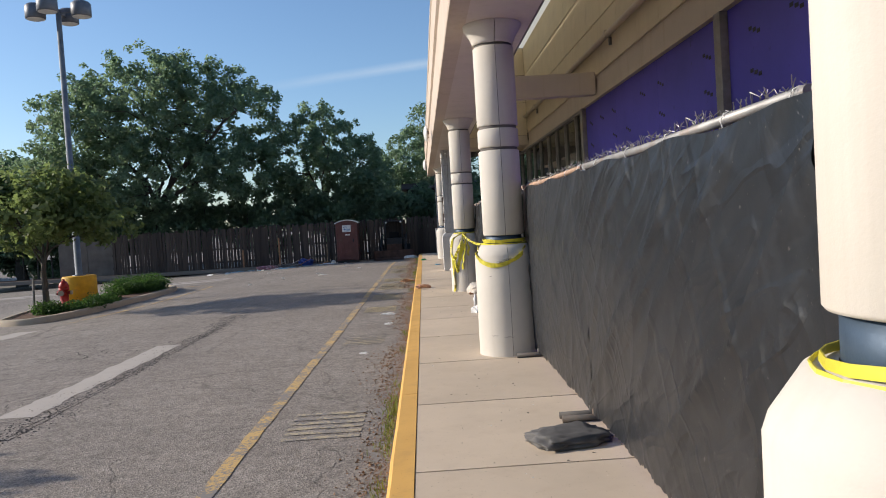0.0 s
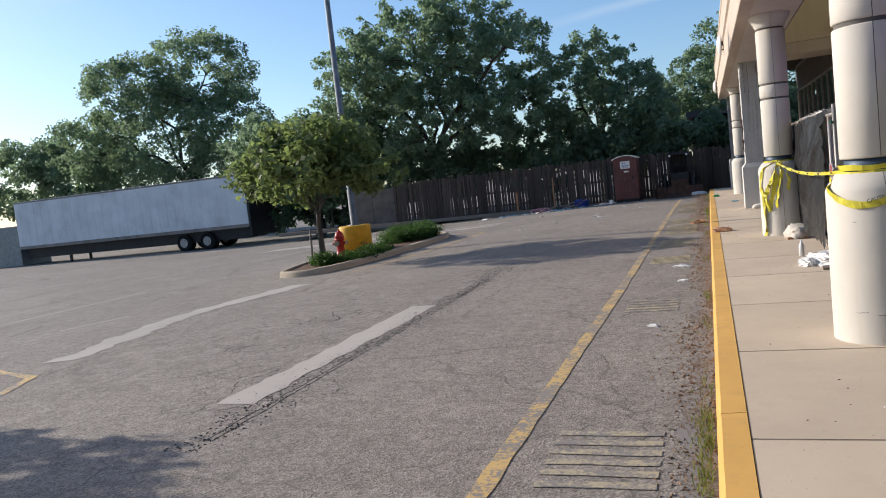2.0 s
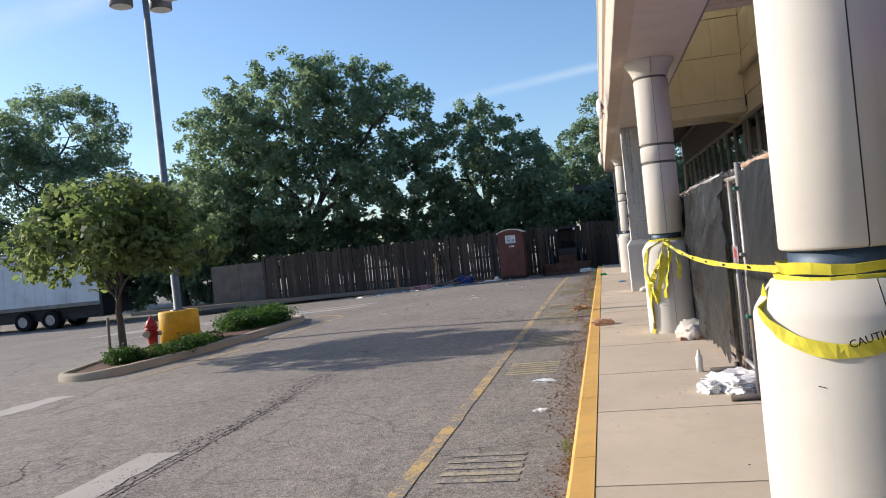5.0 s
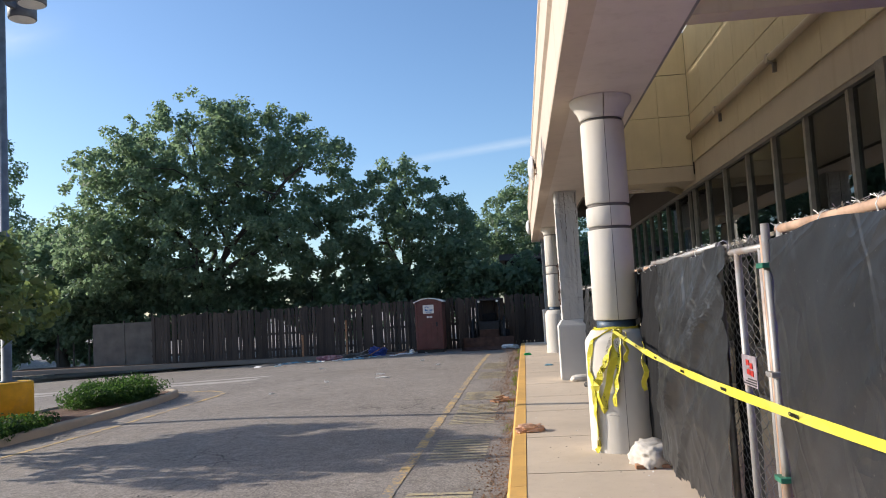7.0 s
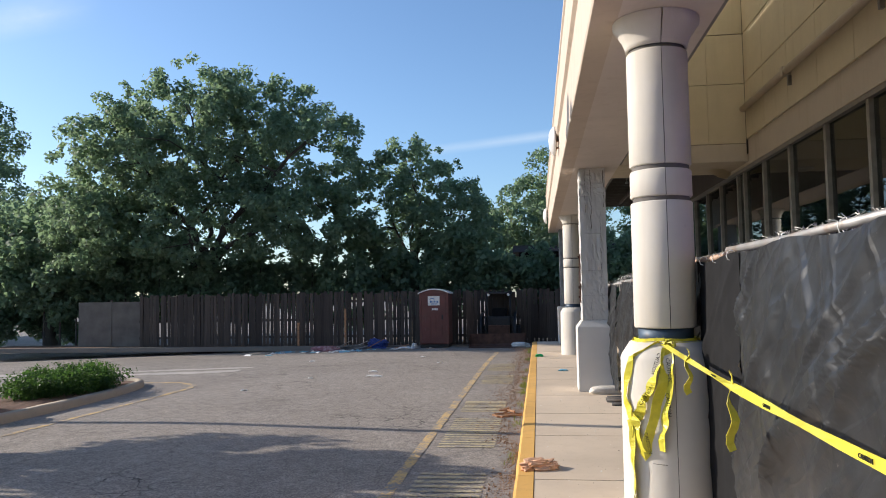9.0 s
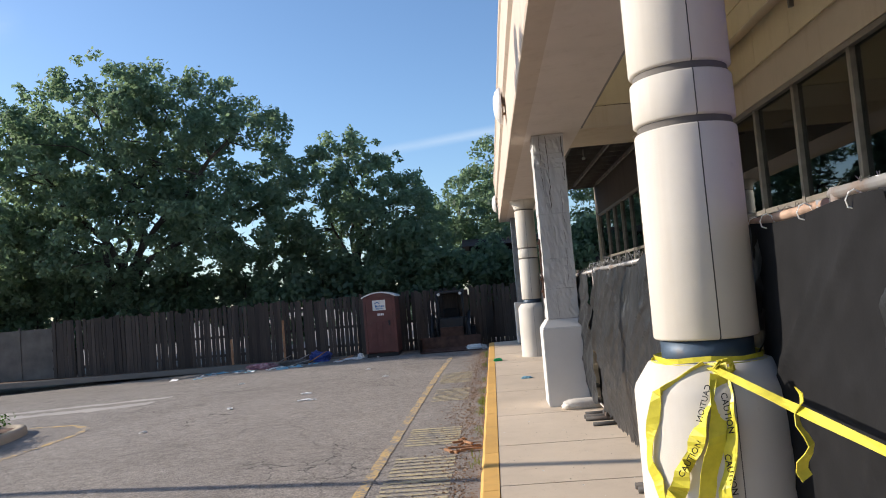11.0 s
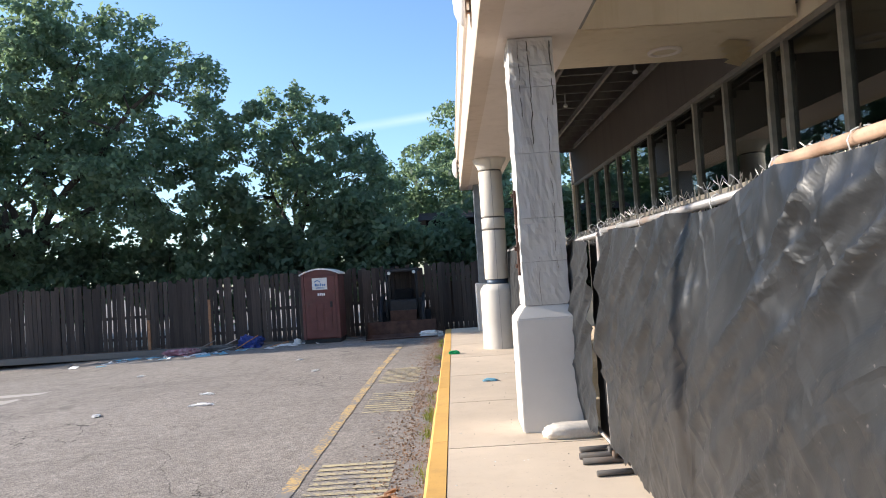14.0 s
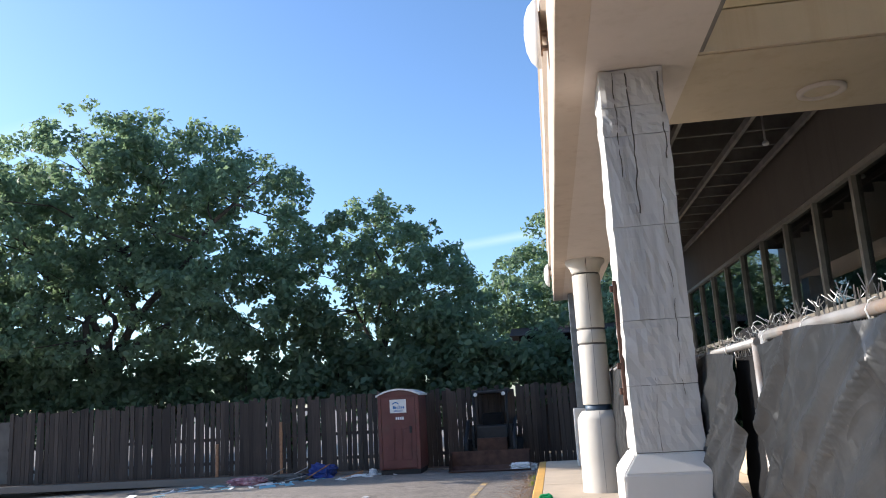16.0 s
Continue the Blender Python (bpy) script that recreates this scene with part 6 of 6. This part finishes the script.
solo("cloth", lump(0.27, 17.2, WALK, 0.16, 0.10, 0.05, 7, 0.4, 0.2), M_ORANGE, "crumpled faded peach cloth lying on the kerb", "cloth", smooth=False)
solo("plastic_scrap", lump(0.33, 29.6, WALK, 0.10, 0.08, 0.04, 8, 0.3), M_GREENPL, "crushed green plastic cup on the sidewalk", "litter")
solo("paper_scrap", lump(0.8, 26.0, WALK, 0.09, 0.06, 0.02, 9, 0.4), M_CYAN, "pale blue paper scrap on the sidewalk", "litter")
random.seed(12)
for x, y, s in ((-3.2, 26.3, 0.13), (-3.45, 27.3, 0.09), (-4.5, 25.9, 0.08), (-0.37, 13.67, 0.11), (-0.5, 9.6, 0.05), (-5.2, 24.0, 0.06), (-2.2, 29.5, 0.07), (-6.0, 31.0, 0.07), (-3.0, 32.0, 0.06), (-0.3, 12.3, 0.06)):
    solo("paper_scrap", lump(x, y, ground_z(x, y), s, s * 0.55, 0.013, x * 3 + y, 0.6, x), M_PAPER, "crumpled white paper scrap on the asphalt", "litter", "paper scraps", smooth=False)
for k in range(11):
    a = random.uniform(0, 3.1)
    x, y, ln = -0.14 + random.uniform(-0.16, 0.14), 21.1 + random.uniform(-0.3, 0.3), random.uniform(0.12, 0.3)
    bm = boxed(-ln / 2, ln / 2, -0.012, 0.012, 0, 0.022)
    bm.transform(Matrix.Translation((x, y, 0.003 + 0.02 * (k % 3))) @ Matrix.Rotation(a, 4, "Z"))
    solo("wood_splinter", bm, M_WOODBIT, "reddish broken wood splinter in the gutter", "wood scrap", "wood splinters")

# rubbish heap by the fence
gz = ground_z(-7, 37)
solo("blue_tarp", lump(-5.5, 37.4, gz, 0.35, 0.3, 0.22, 21, 0.4), M_BLUE, "crumpled blue tarp on the rubbish heap", "tarp", smooth=False)
solo("pink_cloth", lump(-7.3, 36.9, gz, 0.45, 0.3, 0.10, 22, 0.45), M_PINK, "pink and white cloth heaped on the asphalt", "cloth", smooth=False)
solo("dark_bag", lump(-6.2, 37.1, gz, 0.5, 0.3, 0.12, 23, 0.4), M_BLACKBAG, "dark rubbish bag slumped on the heap", "rubbish bag", smooth=False)
solo("white_bag", lump(-0.3, 37.0, ground_z(-0.3, 37), 0.3, 0.2, 0.10, 24, 0.4), M_PAPER, "white plastic bag beside the loader bucket", "plastic bag", smooth=False)
solo("white_bag", lump(-4.1, 37.2, gz, 0.10, 0.10, 0.13, 25, 0.4), M_PAPER, "small white bag beside the portable toilet", "plastic bag", smooth=False)
for k in range(110):
    x, y, a = random.gauss(-6.7, 1.5), 37.35 - abs(random.gauss(0, 0.8)), random.uniform(-1.5, 1.5)
    w, h = random.uniform(0.08, 0.42), random.uniform(0.05, 0.18)
    bm = boxed(-w / 2, w / 2, -h / 2, h / 2, 0, 0.012)
    bm.transform(Matrix.Translation((x, y, ground_z(x, y) + 0.003)) @ Matrix.Rotation(a, 4, "Z") @ Matrix.Rotation(0.05 + 0.35 * (k % 3 == 0), 4, "X"))
    solo("flat_scrap", bm, random.choice((M_PAPER, M_PAPER, M_GREYBOARD, M_CYAN)), "flat pale board scrap lying on the asphalt", "litter", "flat scraps")
for k in range(7):
    x, y = random.uniform(-7.2, -5.0), random.uniform(36.7, 37.5)
    bm = bmesh.new()
    a = random.uniform(-0.6, 0.6)
    tube(bm, [(x, y, gz + 0.02), (x + math.cos(a) * 0.8, y + math.sin(a) * 0.5, gz + random.uniform(0.1, 0.45))], 0.015, 6)
    solo("loose_stick", bm, random.choice((M_GALV, M_WOODBIT, M_GREYBOARD)), "loose thin stick poking out of the heap", "stick", "loose sticks")


def scatter_grit():
    """Gravel, leaf bits and crumbs in the gutter along the kerb."""
    rng = np.random.default_rng(5)
    n = 30000
    y = rng.uniform(1.0, 35.0, n)
    spread = 0.06 + 0.12 * (y > 19) + 0.13 * (0.5 + 0.5 * np.sin(y * 1.3) * np.sin(y * 0.37 + 1))
    x = 0.02 + 0.0024 * y - np.abs(rng.normal(size=n)) * spread
    s = 0.003 + 0.015 * rng.random(n) ** 2.4
    verts, faces = [], []
    for i in range(n):
        z = 0.001
        a = rng.uniform(0, 6.28, 3) + np.array([0, 2.1, 4.2])
        b = len(verts)
        verts += [(x[i] + math.cos(t) * s[i], y[i] + math.sin(t) * s[i], z) for t in a]
        verts.append((x[i], y[i], z + s[i] * 0.9))
        faces += [(b, b + 1, b + 3), (b + 1, b + 2, b + 3), (b + 2, b, b + 3)]
    me = bpy.data.meshes.new("gutter_grit")
    me.from_pydata(verts, [], faces)
    me.materials.append(M_GRAVEL)
    return tagged(new("gutter_grit", me), "brown gravel, leaf crumbs and dirt along the kerb", "gravel", "", "stuff")


scatter_grit()


def scatter(name, n, seed, at, lo, hi, mat, label, category, tall=0.8):
    """Loose crumbs: little three-sided chips lying on the ground."""
    rng = np.random.default_rng(seed)
    verts, faces = [], []
    for i in range(n):
        x, y, z = at(rng)
        s = lo + (hi - lo) * rng.random() ** 2.5
        st = rng.uniform(0.5, 1.0)
        b = len(verts)
        for t in rng.uniform(0, 1.2, 3) + np.array([0, 2.1, 4.2]):
            verts.append((x + math.cos(t) * s, y + math.sin(t) * s * st, z + 0.0005))
        verts.append((x, y, z + s * tall))
        faces += [(b, b + 1, b + 3), (b + 1, b + 2, b + 3), (b + 2, b, b + 3)]
    me = bpy.data.meshes.new(name)
    me.from_pydata(verts, [], faces)
    me.materials.append(mat)
    return tagged(new(name, me), label, category, "", "stuff")


def broken_edge(rng):
    y = 6.2 + 9.0 * rng.random()
    x = -3.38 + 0.05 * math.sin(y * 2.1) + (0.10 + 0.10 * math.sin(y * 0.9 + 1) ** 2) * rng.normal() * 0.8
    return x, y, ground_z(x, y)


def on_slabs(rng):
    x, y = 0.3 + 1.15 * rng.random() ** 0.8, rng.uniform(1.0, 30.0)
    return x, y, WALK


scatter("asphalt_crumbs", 3600, 61, broken_edge, 0.003, 0.020, M_CRUMB, "crumbled asphalt along the edge of the pale patch", "rubble", 0.5)
scatter("sidewalk_crumbs", 330, 62, on_slabs, 0.003, 0.013, M_CRUMB, "dark leaf crumbs and dirt specks on the sidewalk", "dirt", 0.5)
scatter("sidewalk_pebbles", 160, 63, on_slabs, 0.003, 0.012, M_PAPER, "pale mortar crumbs and paper specks on the sidewalk", "debris", 0.7)
bm = bmesh.new()
for k in range(2):
    pts = [(-3.33 + 0.05 * noise.noise((q * 0.9, k, 0)) + 0.06 * k, 6.4 + q * 0.22, 0) for q in range(38)]
    tube(bm, [(px, py, ground_z(px, py) + 0.001) for px, py, _ in pts if noise.noise((px * 3, py * 0.8, k)) > -0.25], 0.0025, 4, False)
structure("asphalt_crack", bm, M_CRUMB, "long dark cracks running beside the pale patch", "crack")
for cyc, z, a0, a1 in ((8.37, 0.36, 4.02, 4.25), (8.37, 0.345, 4.42, 4.75), (8.37, 1.0, 4.05, 4.12), (16.02, 0.5, 4.2, 4.5)):
    bm = bmesh.new()
    tube(bm, [(1.235 + math.cos(a) * 0.3345, cyc + math.sin(a) * 0.3345, z + 0.012 * noise.noise((a * 9, z, 0))) for a in np.linspace(a0, a1, 12)], 0.0015, 4, False)
    solo("hairline_crack", bm, M_CRACK, "hairline crack in the paint of a column's drum", "crack", "drum cracks")


def weeds():
    rng = np.random.default_rng(6)
    verts, faces = [], []
    tufts = [(y, k) for y, k in ((3.4, 14), (3.9, 20), (4.6, 10), (5.4, 18), (5.9, 30), (6.4, 34), (6.8, 22), (7.5, 10), (9.5, 8), (11, 10), (14.2, 8), (18.2, 8), (20.3, 12), (21.9, 12), (23.4, 24), (24.2, 34), (24.6, 22), (25.6, 14), (27.1, 12), (30.1, 22), (32.5, 30), (33.5, 34))]
    for ty, k in tufts:
        for i in range(k * 3):
            x, y = 0.0 + 0.0024 * ty - abs(rng.normal()) * 0.05, ty + rng.normal() * 0.16
            h, a = rng.uniform(0.02, 0.085), rng.uniform(0, 6.28)
            lx, ly = math.cos(a) * h * 0.7, math.sin(a) * h * 0.7
            w = 0.004
            b = len(verts)
            verts += [(x - ly / h * w, y + lx / h * w, 0), (x + ly / h * w, y - lx / h * w, 0), (x + lx * 0.5 + ly / h * w, y + ly * 0.5 - lx / h * w, h * 0.75), (x + lx * 0.5 - ly / h * w, y + ly * 0.5 + lx / h * w, h * 0.75), (x + lx, y + ly, h)]
            faces += [(b, b + 1, b + 2, b + 3), (b + 3, b + 2, b + 4)]
    me = bpy.data.meshes.new("kerb_weeds")
    me.from_pydata(verts, [], faces)
    me.materials.append(M_GRASS)
    return tagged(new("kerb_weeds", me), "thin green and straw-coloured weeds along the kerb", "weeds", "", "stuff")


weeds()

# warning sign on the gate
sg = thing("gate_sign", (FX - 0.04, 12.36, 1.14), "small white warning sign with red marks wired to the gate", "sign")
part("plate", boxed(FX - 0.032, FX - 0.026, 12.22, 12.48, 1.15, 1.32, 0.002), M_SIGNDULL, sg)
bm = bmesh.new()
for y, z in ((12.28, 1.25), (12.34, 1.265), (12.27, 1.21), (12.33, 1.215)):
    box(bm, FX - 0.036, FX - 0.0325, y, y + 0.05, z, z + 0.03)
part("red_mark", bm, M_RED, sg, "red bars")
bm = bmesh.new()
for k in range(3):
    box(bm, FX - 0.036, FX - 0.0325, 12.23, 12.46 - 0.04 * k, 1.16 + k * 0.014, 1.166 + k * 0.014)
part("print_line", bm, M_INK, sg, "small black print")


# thin high cloud, far off
def cirrus():
    m = bpy.data.materials.new("thin_cloud")
    m.use_nodes = True
    n, l = m.node_tree.nodes, m.node_tree.links
    n.remove(n["Principled BSDF"])
    tc = n.new("ShaderNodeTexCoord")
    sp = n.new("ShaderNodeSeparateXYZ")
    l.new(tc.outputs["UV"], sp.inputs[0])
    v = coords(n, l, 1.0, "World", (0.012, 0.012, 0.03))
    f = noise_tex(n, l, v, 1.0, 6, 0.6)
    edge = ramp(n, l, sp.outputs[1], [(0.0, (0, 0, 0)), (0.45, (1, 1, 1)), (0.6, (0.8, 0.8, 0.8)), (1.0, (0, 0, 0))])
    ends = ramp(n, l, sp.outputs[0], [(0.0, (0, 0, 0)), (0.3, (0.8, 0.8, 0.8)), (0.8, (1, 1, 1)), (1.0, (0, 0, 0))])
    a = mixed(n, l, 1.0, mixed(n, l, 1.0, edge, ends, "MULTIPLY"), ramp(n, l, f, [(0.25, (0.1, 0.1, 0.1)), (0.7, (1, 1, 1))]), "MULTIPLY")
    scale = n.new("ShaderNodeMath")
    scale.operation = "MULTIPLY"
    scale.inputs[1].default_value = 0.42
    l.new(a, scale.inputs[0])
    em = n.new("ShaderNodeEmission")
    em.inputs["Color"].default_value, em.inputs["Strength"].default_value = (0.80, 0.90, 1.0, 1), 0.62
    tr = n.new("ShaderNodeBsdfTransparent")
    mix = n.new("ShaderNodeMixShader")
    l.new(scale.outputs[0], mix.inputs[0])
    l.new(tr.outputs[0], mix.inputs[1])
    l.new(em.outputs[0], mix.inputs[2])
    l.new(mix.outputs[0], n["Material Output"].inputs["Surface"])
    bm = bmesh.new()
    uv = bm.loops.layers.uv.new("UVMap")
    for (x0, z0, x1, z1, w) in CLOUDS:
        k = 12
        rows = []
        for i in range(k + 1):
            t = i / k
            rows.append([(bm.verts.new((x0 + (x1 - x0) * t, 700, z0 + (z1 - z0) * t + s * w * 0.5)), (t, 0.5 + 0.5 * s)) for s in (-1, 1)])
        for r0, r1 in zip(rows, rows[1:]):
            q = (r0[0], r1[0], r1[1], r0[1])
            f2 = bm.faces.new([p[0] for p in q])
            for lp, p in zip(f2.loops, q):
                lp[uv].uv = p[1]
    me = bpy.data.meshes.new("cloud_streak")
    bm.to_mesh(me)
    bm.free()
    me.materials.append(m)
    ob = new("cloud_backdrop", me)
    return tagged(ob, "thin white streak of high cloud in the blue sky", "cloud", "", "structure")


CLOUDS = ((-150, 131, 70, 152, 12), (-760, 260, -420, 300, 50))
cirrus()
